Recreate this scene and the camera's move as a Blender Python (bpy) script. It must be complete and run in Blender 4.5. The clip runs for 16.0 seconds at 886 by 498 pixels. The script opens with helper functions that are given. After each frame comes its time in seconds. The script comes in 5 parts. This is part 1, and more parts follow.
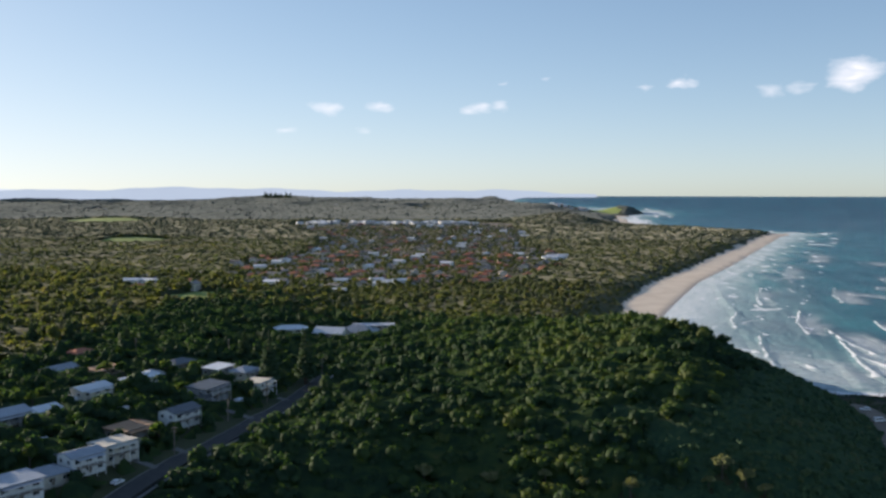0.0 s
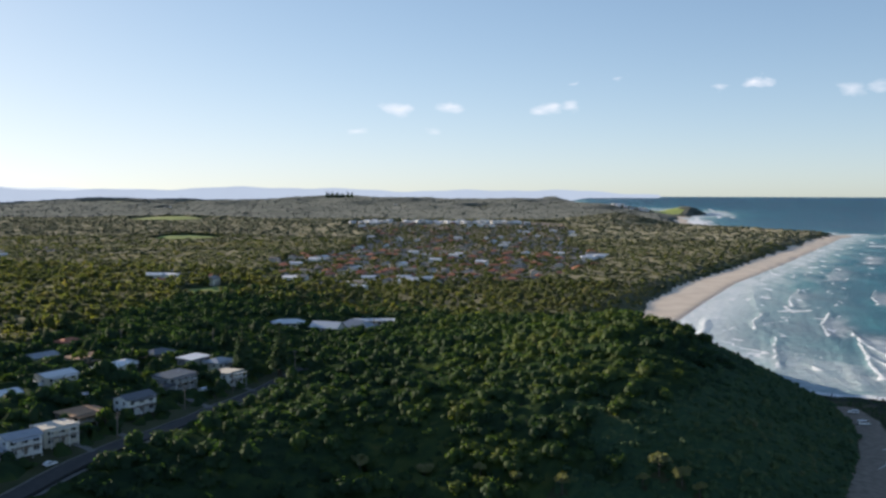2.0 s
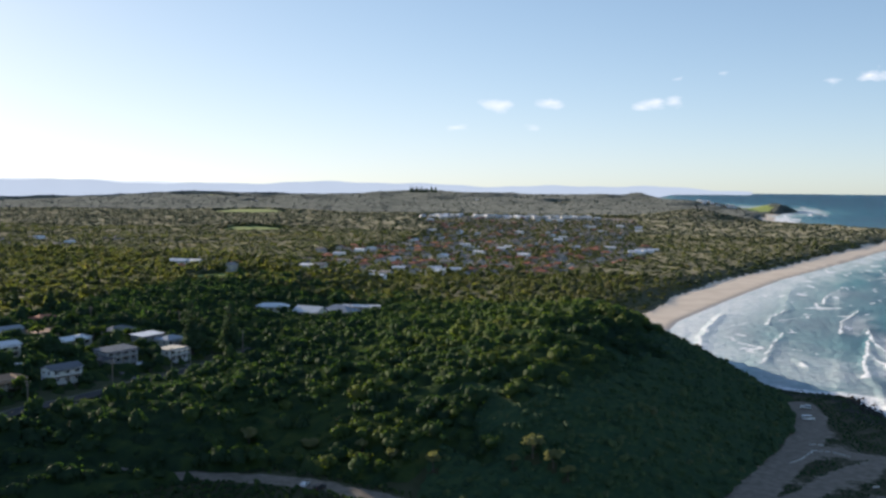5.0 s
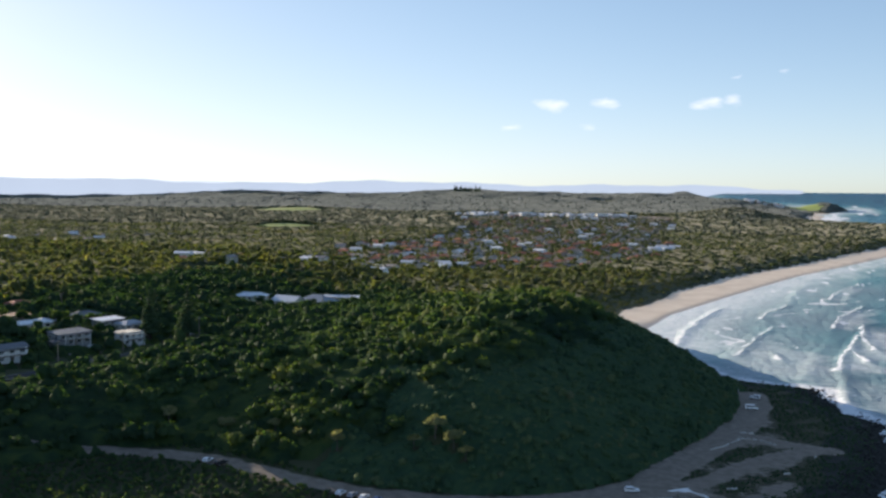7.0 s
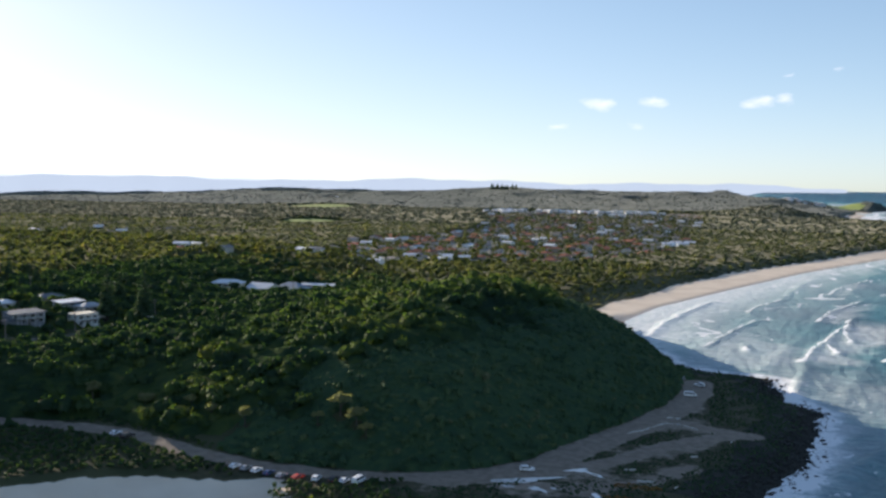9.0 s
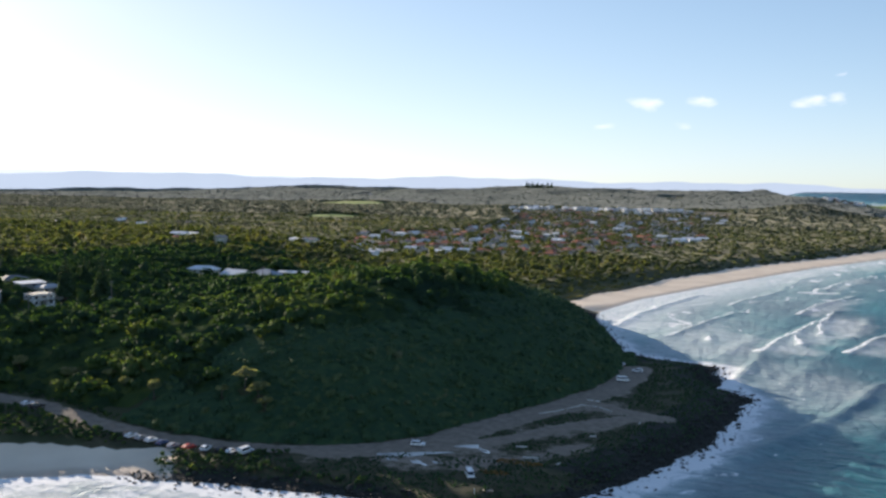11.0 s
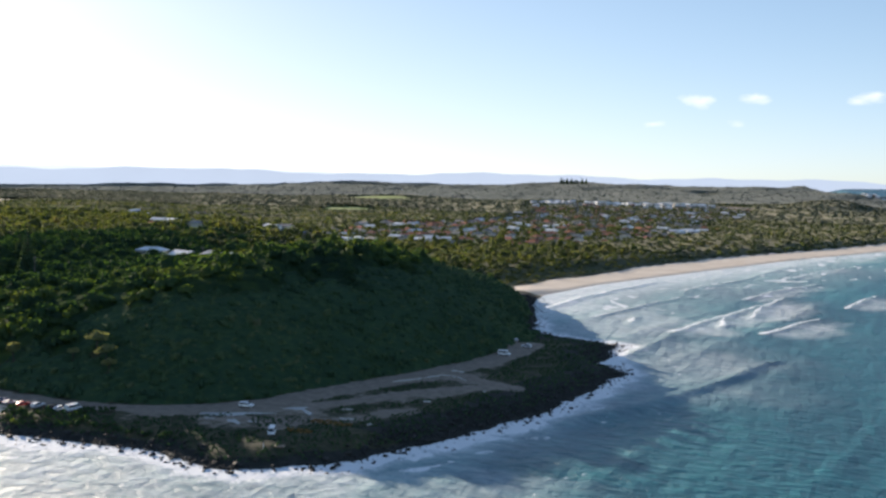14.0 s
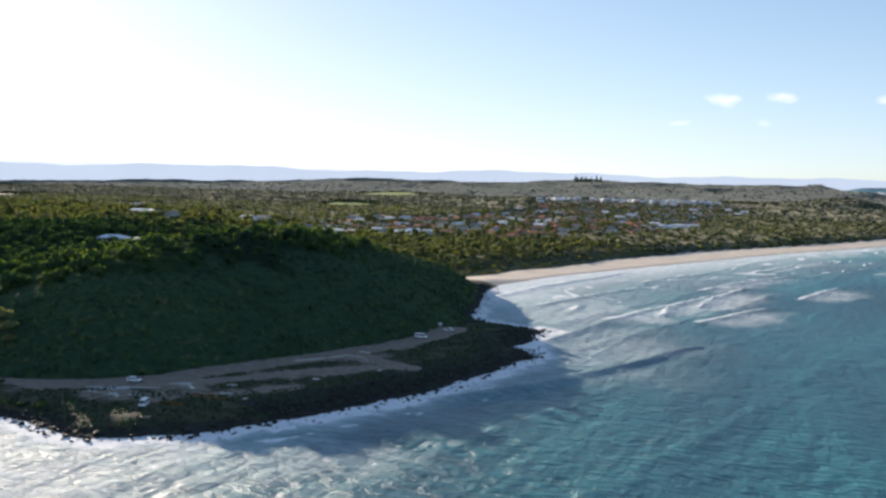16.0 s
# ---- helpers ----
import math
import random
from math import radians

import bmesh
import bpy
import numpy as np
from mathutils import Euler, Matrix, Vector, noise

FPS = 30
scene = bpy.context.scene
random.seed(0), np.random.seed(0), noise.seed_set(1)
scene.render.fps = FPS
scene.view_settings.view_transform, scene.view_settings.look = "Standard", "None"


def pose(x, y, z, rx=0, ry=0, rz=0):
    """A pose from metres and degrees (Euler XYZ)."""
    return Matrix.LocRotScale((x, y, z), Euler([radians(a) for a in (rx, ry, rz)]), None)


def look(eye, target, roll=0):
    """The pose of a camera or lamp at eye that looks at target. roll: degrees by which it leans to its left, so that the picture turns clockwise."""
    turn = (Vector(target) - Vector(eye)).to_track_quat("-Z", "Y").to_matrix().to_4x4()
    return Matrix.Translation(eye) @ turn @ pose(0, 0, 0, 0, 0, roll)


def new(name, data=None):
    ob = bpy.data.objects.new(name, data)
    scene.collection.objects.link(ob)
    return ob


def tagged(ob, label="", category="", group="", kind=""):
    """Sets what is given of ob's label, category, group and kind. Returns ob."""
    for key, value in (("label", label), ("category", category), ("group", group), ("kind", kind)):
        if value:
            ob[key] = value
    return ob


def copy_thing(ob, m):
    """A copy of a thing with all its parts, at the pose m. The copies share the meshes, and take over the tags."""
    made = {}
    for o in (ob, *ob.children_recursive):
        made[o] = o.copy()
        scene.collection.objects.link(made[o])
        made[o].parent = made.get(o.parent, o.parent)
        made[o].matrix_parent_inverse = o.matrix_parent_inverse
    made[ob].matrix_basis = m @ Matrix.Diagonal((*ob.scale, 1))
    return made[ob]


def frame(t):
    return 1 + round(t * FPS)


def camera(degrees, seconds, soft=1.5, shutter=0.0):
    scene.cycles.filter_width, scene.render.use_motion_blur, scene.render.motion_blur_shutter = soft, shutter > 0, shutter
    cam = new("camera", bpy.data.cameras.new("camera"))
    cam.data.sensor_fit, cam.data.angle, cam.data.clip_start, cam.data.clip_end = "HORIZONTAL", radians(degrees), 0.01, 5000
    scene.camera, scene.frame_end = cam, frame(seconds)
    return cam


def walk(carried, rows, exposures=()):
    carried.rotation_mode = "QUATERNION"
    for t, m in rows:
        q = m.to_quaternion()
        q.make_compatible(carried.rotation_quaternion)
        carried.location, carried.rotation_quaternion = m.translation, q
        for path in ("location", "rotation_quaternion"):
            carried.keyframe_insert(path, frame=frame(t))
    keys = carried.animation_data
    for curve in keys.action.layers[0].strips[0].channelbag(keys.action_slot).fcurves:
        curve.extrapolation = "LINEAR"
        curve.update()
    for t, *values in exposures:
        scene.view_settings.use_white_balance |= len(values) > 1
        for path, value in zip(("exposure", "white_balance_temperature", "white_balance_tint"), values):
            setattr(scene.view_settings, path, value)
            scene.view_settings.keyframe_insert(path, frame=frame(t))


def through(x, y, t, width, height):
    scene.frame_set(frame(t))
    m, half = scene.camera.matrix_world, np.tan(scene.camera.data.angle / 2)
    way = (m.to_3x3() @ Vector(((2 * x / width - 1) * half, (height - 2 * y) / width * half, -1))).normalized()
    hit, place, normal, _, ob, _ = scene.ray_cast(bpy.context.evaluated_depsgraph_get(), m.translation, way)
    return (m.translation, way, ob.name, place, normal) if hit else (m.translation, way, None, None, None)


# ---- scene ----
cam = camera(51.5, 16.0, soft=2.7)
PATH = [
    (0, (0.182, -0.126, 110.805), (0.169, 1.87, 110.677), 0.1),
    (0.5, (11.035, 0.279, 110.16), (10.974, 2.274, 110.032), 0.1),
    (1, (22.1, 0.658, 109.652), (21.987, 2.651, 109.524), 0.1),
    (1.5, (33.462, 0.599, 108.973), (33.325, 2.591, 108.845), 0.1),
    (2, (45.06, 0.525, 108.239), (44.897, 2.514, 108.112), 0.2),
    (2.5, (55.986, 0.925, 107.79), (55.797, 2.912, 107.66), 0.3),
    (3, (68.122, 1.612, 107.185), (67.896, 3.595, 107.054), 0.3),
    (3.5, (80.358, 2.496, 106.368), (80.089, 4.473, 106.236), 0.4),
    (4, (92.556, 3.677, 105.686), (92.251, 5.649, 105.552), 0.5),
    (6.5, (155.8, 9.213, 99.702), (155.336, 11.153, 99.565), 0.5),
    (7, (167.48, 12.076, 98.369), (166.992, 14.01, 98.232), 0.5),
    (7.5, (179.022, 14.776, 96.821), (178.51, 16.705, 96.684), 0.5),
    (8, (190.523, 17.289, 95.311), (189.987, 19.211, 95.173), 0.7),
    (8.5, (201.778, 19.808, 93.818), (201.218, 21.723, 93.679), 0.7),
    (11, (259.476, 34.629, 85.843), (258.801, 36.506, 85.701), 0.9),
    (11.5, (270.758, 37.805, 84.337), (270.063, 39.675, 84.194), 1.0),
    (12, (281.821, 41.135, 82.818), (281.111, 42.999, 82.674), 1.0),
    (12.5, (293.195, 44.824, 81.487), (292.468, 46.681, 81.341), 1.0),
    (13, (304.642, 48.264, 80.146), (303.9, 50.115, 79.998), 1.0),
    (13.5, (316.148, 52.116, 78.772), (315.389, 53.961, 78.624), 1.0),
    (14, (327.29, 55.398, 77.067), (326.518, 57.237, 76.919), 1.0),
    (14.5, (337.939, 59.196, 75.511), (337.153, 61.029, 75.363), 1.0),
    (15, (348.338, 63.193, 73.88), (347.539, 65.021, 73.732), 1.0),
    (15.5, (359.247, 66.794, 72.524), (358.436, 68.616, 72.375), 1.1),
    (16, (370.646, 69.757, 71.845), (369.828, 71.576, 71.693), 1.2),
]
EXPO = [(0.0, 0.74, 6300, 15), (8.0, 0.95, 6300, 15), (16.0, 1.0, 6300, 15)]
walk(cam, [(t, look(eye, target, roll)) for t, eye, target, roll in PATH], EXPO)


# ---- sky, sun, exposure ----
SUN_AZ, SUN_EL = radians(-60), radians(12.6)
world = bpy.data.worlds.new("sky")
scene.world = world
world.use_nodes = True
wn, wl = world.node_tree.nodes, world.node_tree.links
sky = wn.new("ShaderNodeTexSky")
sky.sky_type, sky.sun_disc, sky.sun_elevation, sky.sun_rotation = "NISHITA", False, SUN_EL, SUN_AZ
sky.altitude, sky.air_density, sky.dust_density, sky.ozone_density = 60, 0.6, 0.3, 1.0
# small fair-weather clouds: direction, radius, brightness
CLOUDS = [((0.3944, 0.9125, 0.1130), 0.042, 1.0), ((0.3984, 0.9105, 0.1220), 0.036, 1.0), ((0.3914, 0.9135, 0.1050), 0.03, 0.9), ((0.2389, 0.9651, 0.1100), 0.022, 0.9),
          ((0.2399, 0.9651, 0.1160), 0.016, 0.8), ((0.2065, 0.9723, 0.1080), 0.015, 0.5), ((0.3269, 0.9398, 0.1000), 0.026, 0.45), ((0.3537, 0.9303, 0.1030), 0.02, 0.4),
          ((0.0279, 0.9958, 0.0880), 0.024, 0.7), ((0.0549, 0.9953, 0.0900), 0.022, 0.6), ((-0.0762, 0.9929, 0.0890), 0.024, 0.6), ((-0.1323, 0.9870, 0.0880), 0.026, 0.65),
          ((0.0589, 0.9922, 0.1125), 0.011, 0.4), ((0.1083, 0.9872, 0.1190), 0.012, 0.5), ((-0.1704, 0.9838, 0.0620), 0.018, 0.45), ((-0.0902, 0.9942, 0.0630), 0.014, 0.3),
          ((0.4281, 0.8958, 0.1180), 0.02, 0.7)]
tc = wn.new("ShaderNodeTexCoord")
squash = wn.new("ShaderNodeVectorMath")
squash.operation, squash.inputs[1].default_value = "MULTIPLY", (1, 1, 2.4)
wl.new(tc.outputs["Generated"], squash.inputs[0])
curl = wn.new("ShaderNodeTexNoise")
curl.inputs["Scale"].default_value, curl.inputs["Detail"].default_value = 34, 8
wl.new(squash.outputs[0], curl.inputs["Vector"])
shift = wn.new("ShaderNodeVectorMath")
shift.operation = "MULTIPLY_ADD"
shift.inputs[1].default_value = (0.046, 0.046, 0.046)
wl.new(curl.outputs["Color"], shift.inputs[0])
wl.new(squash.outputs[0], shift.inputs[2])
total = None
for (cx, cy, cz), size, bright in CLOUDS:
    far = wn.new("ShaderNodeVectorMath")
    far.operation = "DISTANCE"
    far.inputs[1].default_value = (cx + 0.023, cy + 0.023, cz * 2.4 + 0.023)
    wl.new(shift.outputs[0], far.inputs[0])
    puff = wn.new("ShaderNodeMapRange")
    puff.inputs["From Min"].default_value, puff.inputs["From Max"].default_value = size * 0.7, size * 0.05
    puff.inputs["To Min"].default_value, puff.inputs["To Max"].default_value = 0, bright
    wl.new(far.outputs["Value"], puff.inputs["Value"])
    if total is None:
        total = puff.outputs[0]
    else:
        add = wn.new("ShaderNodeMath")
        add.operation = "MAXIMUM"
        wl.new(total, add.inputs[0]), wl.new(puff.outputs[0], add.inputs[1])
        total = add.outputs[0]
cover = wn.new("ShaderNodeMix")
cover.data_type = "RGBA"
cover.inputs["B"].default_value = (6.2, 6.2, 6.3, 1)
# a soft brightness curve holds down the bright side of the sky
lower = wn.new("ShaderNodeVectorMath")
lower.operation, lower.inputs[1].default_value = "ADD", (6.0, 6.0, 6.0)
wl.new(sky.outputs[0], lower.inputs[0])
upper = wn.new("ShaderNodeVectorMath")
upper.operation, upper.inputs[1].default_value = "MULTIPLY", (8.3, 9.05, 9.35)
wl.new(sky.outputs[0], upper.inputs[0])
sky_curved = wn.new("ShaderNodeVectorMath")
sky_curved.operation = "DIVIDE"
wl.new(upper.outputs[0], sky_curved.inputs[0]), wl.new(lower.outputs[0], sky_curved.inputs[1])
wl.new(total, cover.inputs["Factor"]), wl.new(sky_curved.outputs[0], cover.inputs["A"])
wl.new(cover.outputs["Result"], wn["Background"].inputs["Color"])
wn["Background"].inputs["Strength"].default_value = 0.103
sun = new("sun", bpy.data.lights.new("sun", "SUN"))
sun.data.energy, sun.data.angle, sun.data.color = 5.0, radians(0.6), (1.0, 0.86, 0.66)
sun.matrix_world = look((0, 0, 0), (-math.sin(SUN_AZ) * math.cos(SUN_EL), -math.cos(SUN_AZ) * math.cos(SUN_EL), -math.sin(SUN_EL)))


# ---- materials ----
def material(name):
    m = bpy.data.materials.new(name)
    m.use_nodes = True
    return m, m.node_tree.nodes, m.node_tree.links, m.node_tree.nodes["Principled BSDF"]


def node(nodes, links, kind, ins=(), **props):
    """A node with its properties set and its inputs given as numbers or sockets."""
    n = nodes.new("ShaderNode" + kind)
    if "operation" in props:
        n.operation = props["operation"]
    if "data_type" in props:
        n.data_type = props["data_type"]
    if "blend_type" in props:
        n.blend_type = props["blend_type"]
    if "interpolation_type" in props:
        n.interpolation_type = props["interpolation_type"]
    if "attribute_name" in props:
        n.attribute_name = props["attribute_name"]
    for k, v in dict(ins).items():
        if isinstance(v, bpy.types.NodeSocket):
            links.new(v, n.inputs[k])
        else:
            n.inputs[k].default_value = v
    return n


def rgba(c):
    return (*c, 1.0)


def surface(name, c1, c2, size=1.0, rough=0.8, metal=0.0, bump=0.3, fine=6.0, each=0.0, world_space=True, spec=0.3, bump_dist=0.05):
    """Two tones mixed by coarse and fine grain, with fine relief; each: how far copies differ in brightness."""
    m, n, l, b = material(name)
    where = node(n, l, "NewGeometry").outputs["Position"] if world_space else node(n, l, "TexCoord").outputs["Object"]
    big = node(n, l, "TexNoise", {"Vector": where, "Scale": 1 / size, "Detail": 4.0})
    small = node(n, l, "TexNoise", {"Vector": where, "Scale": fine / size, "Detail": 3.0})
    mixed = node(n, l, "Math", {0: big.outputs[0], 1: small.outputs[0]}, operation="ADD")
    ramp = node(n, l, "MapRange", {"Value": mixed.outputs[0], "From Min": 0.7, "From Max": 1.3})
    mix = node(n, l, "Mix", {"Factor": ramp.outputs[0], "A": rgba(c1), "B": rgba(c2)}, data_type="RGBA")
    col = mix.outputs["Result"]
    if each:
        info = node(n, l, "ObjectInfo")
        lift = node(n, l, "MapRange", {"Value": info.outputs["Random"], "To Min": 1 - each, "To Max": 1 + each})
        col = node(n, l, "VectorMath", {0: col, "Scale": lift.outputs[0]}, operation="SCALE").outputs[0]
    l.new(col, b.inputs["Base Color"])
    b.inputs["Roughness"].default_value, b.inputs["Metallic"].default_value = rough, metal
    b.inputs["Specular IOR Level"].default_value = spec
    if bump:
        bp = node(n, l, "Bump", {"Height": small.outputs[0], "Strength": bump, "Distance": bump_dist})
        l.new(bp.outputs[0], b.inputs["Normal"])
    return m


def foliage(name, stops, through=0.5, warmth=(1.4, 1.35, 0.8), haze_sheen=0.0, relief=0.6, haze_tone=(0.78, 0.74, 0.62)):
    """Leaves: colour by each plant's own tint, light passing through; the low-angle sheen stands in for haze."""
    m, n, l, b = material(name)
    tint = node(n, l, "Attribute", attribute_name="tint")
    geo = node(n, l, "NewGeometry")
    grain = node(n, l, "TexNoise", {"Vector": geo.outputs["Position"], "Scale": 0.6, "Detail": 3.0})
    patch = node(n, l, "TexNoise", {"Vector": geo.outputs["Position"], "Scale": 0.02, "Detail": 3.0})
    v = node(n, l, "Math", {0: grain.outputs[0], 1: 0.35, 2: tint.outputs["Fac"]}, operation="MULTIPLY_ADD")
    v = node(n, l, "Math", {0: patch.outputs[0], 1: 0.7, 2: v.outputs[0]}, operation="MULTIPLY_ADD")
    v = node(n, l, "MapRange", {"Value": v.outputs[0], "From Min": 0.35, "From Max": 1.7})
    ramp = node(n, l, "ValToRGB", {"Fac": v.outputs[0]})
    e = ramp.color_ramp.elements
    e[0].position, e[0].color = 0.0, rgba(stops[0])
    e[1].position, e[1].color = 1.0, rgba(stops[-1])
    for i, c in enumerate(stops[1:-1]):
        e.new((i + 1) / (len(stops) - 1)).color = rgba(c)
    fine = node(n, l, "TexNoise", {"Vector": geo.outputs["Position"], "Scale": 1.6, "Detail": 4.0, "Roughness": 0.65})
    bp = node(n, l, "Bump", {"Height": fine.outputs[0], "Strength": relief, "Distance": 0.6})
    d = node(n, l, "BsdfDiffuse", {"Color": ramp.outputs[0], "Normal": bp.outputs[0]})
    warm = node(n, l, "Mix", {"Factor": 1.0, "A": ramp.outputs[0], "B": rgba(warmth)}, data_type="RGBA", blend_type="MULTIPLY")
    t = node(n, l, "BsdfTranslucent", {"Color": warm.outputs["Result"]})
    mix = node(n, l, "MixShader", {0: through, 1: d.outputs[0], 2: t.outputs[0]})
    g = node(n, l, "BsdfGlossy", {"Color": (0.9, 0.9, 0.85, 1), "Roughness": 0.6})
    mix = node(n, l, "MixShader", {0: 0.012, 1: mix.outputs[0], 2: g.outputs[0]})
    # pale sheen added to the leaves in place of haze in the air
    if haze_sheen:
        haze_bsdf = node(n, l, "BsdfSheen", {"Color": rgba(haze_tone), "Roughness": 0.5})
        mix = node(n, l, "MixShader", {0: haze_sheen, 1: mix.outputs[0], 2: haze_bsdf.outputs[0]})
    l.new(mix.outputs[0], n["Material Output"].inputs[0])
    return m


LEAF_NEAR = foliage("coastal_scrub_leaves", [(0.022, 0.052, 0.027), (0.04, 0.08, 0.031), (0.074, 0.118, 0.034), (0.125, 0.152, 0.042), (0.18, 0.148, 0.082)], 0.5, (1.5, 1.55, 0.45))
LEAF_SLOPE = foliage("windswept_slope_leaves", [(0.03, 0.07, 0.038), (0.044, 0.092, 0.043), (0.066, 0.116, 0.047), (0.098, 0.136, 0.055), (0.135, 0.142, 0.075)], 0.35, (1.2, 1.3, 0.8), 0.03, 0.4)
LEAF_MID = foliage("woodland_leaves", [(0.036, 0.06, 0.024), (0.062, 0.092, 0.03), (0.102, 0.13, 0.036), (0.145, 0.158, 0.048), (0.18, 0.165, 0.075)], 0.6, (1.75, 1.65, 0.6), 0.16)
# cooler, greyer colours and sheen of these two stand in for haze
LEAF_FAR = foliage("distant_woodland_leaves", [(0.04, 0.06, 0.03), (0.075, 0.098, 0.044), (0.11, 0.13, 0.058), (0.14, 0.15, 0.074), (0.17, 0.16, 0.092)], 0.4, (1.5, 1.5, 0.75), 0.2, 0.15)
LEAF_HILLS = foliage("haze_grey_hill_woods", [(0.045, 0.062, 0.05), (0.065, 0.085, 0.066), (0.09, 0.11, 0.084), (0.12, 0.135, 0.105), (0.15, 0.155, 0.12)], 0.3, (1.15, 1.15, 1.0), 0.12, 0.0, (0.66, 0.7, 0.72))
LEAF_PINE = foliage("conifer_needles", [(0.03, 0.055, 0.03), (0.045, 0.08, 0.038), (0.065, 0.105, 0.05)], 0.3)
# orange grass tones that paint a patch of low sunlight
LEAF_SUN_PAINT = foliage("sun_painted_grass_blades", [(0.16, 0.1, 0.04), (0.27, 0.16, 0.06), (0.38, 0.24, 0.1)], 0.4)
LEAF_PALE = foliage("silvery_shrub_leaves", [(0.135, 0.165, 0.075), (0.210, 0.225, 0.105), (0.300, 0.285, 0.165)])
BARK = surface("bark", (0.05, 0.04, 0.03), (0.12, 0.10, 0.08), 0.3)
ASPHALT = surface("asphalt", (0.045, 0.045, 0.047), (0.07, 0.068, 0.065), 2.0, 0.9)
WORN = surface("worn_concrete", (0.14, 0.135, 0.12), (0.22, 0.21, 0.19), 1.5, 0.9)
CONCRETE = surface("concrete", (0.30, 0.29, 0.27), (0.42, 0.40, 0.37), 1.5, 0.9)
WHITE = surface("white_render", (0.70, 0.70, 0.68), (0.82, 0.82, 0.80), 2.0, 0.7, each=0.08, world_space=False)
CREAM = surface("cream_render", (0.52, 0.48, 0.40), (0.62, 0.58, 0.50), 2.0, 0.8, each=0.15, world_space=False)
GREY = surface("grey_cladding", (0.22, 0.23, 0.24), (0.30, 0.31, 0.32), 2.0, 0.7, each=0.2, world_space=False)
TAN = surface("tan_brick", (0.32, 0.26, 0.20), (0.42, 0.35, 0.28), 1.0, 0.9, each=0.15, world_space=False)
ROOF_WHITE = surface("white_metal_roof", (0.62, 0.64, 0.66), (0.74, 0.75, 0.77), 3.0, 0.45, each=0.1, world_space=False)
ROOF_GREY = surface("grey_metal_roof", (0.24, 0.27, 0.31), (0.33, 0.36, 0.41), 3.0, 0.45, each=0.25, world_space=False)
ROOF_TOWN = surface("weathered_grey_tile_roof", (0.17, 0.155, 0.14), (0.27, 0.25, 0.23), 3.0, 0.7, each=0.35, world_space=False)
ROOF_DARK = surface("charcoal_metal_roof", (0.07, 0.08, 0.09), (0.12, 0.13, 0.15), 3.0, 0.5, each=0.2, world_space=False)
ROOF_RED = surface("terracotta_tile_roof", (0.30, 0.10, 0.055), (0.42, 0.17, 0.10), 1.2, 0.85, each=0.3, world_space=False)
ROOF_TAN = surface("rusty_iron_roof", (0.36, 0.20, 0.11), (0.46, 0.30, 0.19), 2.0, 0.8, world_space=False)
GLASS = surface("window_glass", (0.02, 0.025, 0.03), (0.04, 0.045, 0.05), 3.0, 0.16, bump=0, spec=0.6, world_space=False)
TIMBER = surface("weathered_timber", (0.16, 0.13, 0.10), (0.26, 0.22, 0.18), 0.5, 0.85, world_space=False)
METAL = surface("galvanised_steel", (0.35, 0.36, 0.37), (0.5, 0.5, 0.51), 0.4, 0.4, 0.9, world_space=False)
TYRE = surface("black_rubber", (0.02, 0.02, 0.02), (0.035, 0.035, 0.035), 0.2, 0.9, world_space=False)
BASALT = surface("dark_basalt", (0.012, 0.013, 0.012), (0.038, 0.037, 0.032), 2.5, 0.75, bump=0.8, bump_dist=0.2)
DRIFTWOOD = surface("bleached_driftwood", (0.56, 0.53, 0.48), (0.7, 0.67, 0.62), 0.4, 0.9, world_space=False)


def paint(name, c, metal=0.0):
    return surface(name, c, tuple(min(1, v * 1.12) for v in c), 1.0, 0.42, metal, 0, world_space=False, spec=0.4)


CAR_WHITE, CAR_SILVER, CAR_BLACK = paint("white_car_paint", (0.75, 0.75, 0.75)), paint("silver_car_paint", (0.4, 0.41, 0.43), 0.5), paint("black_car_paint", (0.02, 0.02, 0.022))
CAR_RED, CAR_BLUE = paint("red_car_paint", (0.5, 0.04, 0.03)), paint("blue_car_paint", (0.05, 0.09, 0.2))
LAMP_RED, LAMP_CLEAR = paint("red_lamp_lens", (0.35, 0.02, 0.02)), paint("clear_lamp_lens", (0.7, 0.7, 0.68))


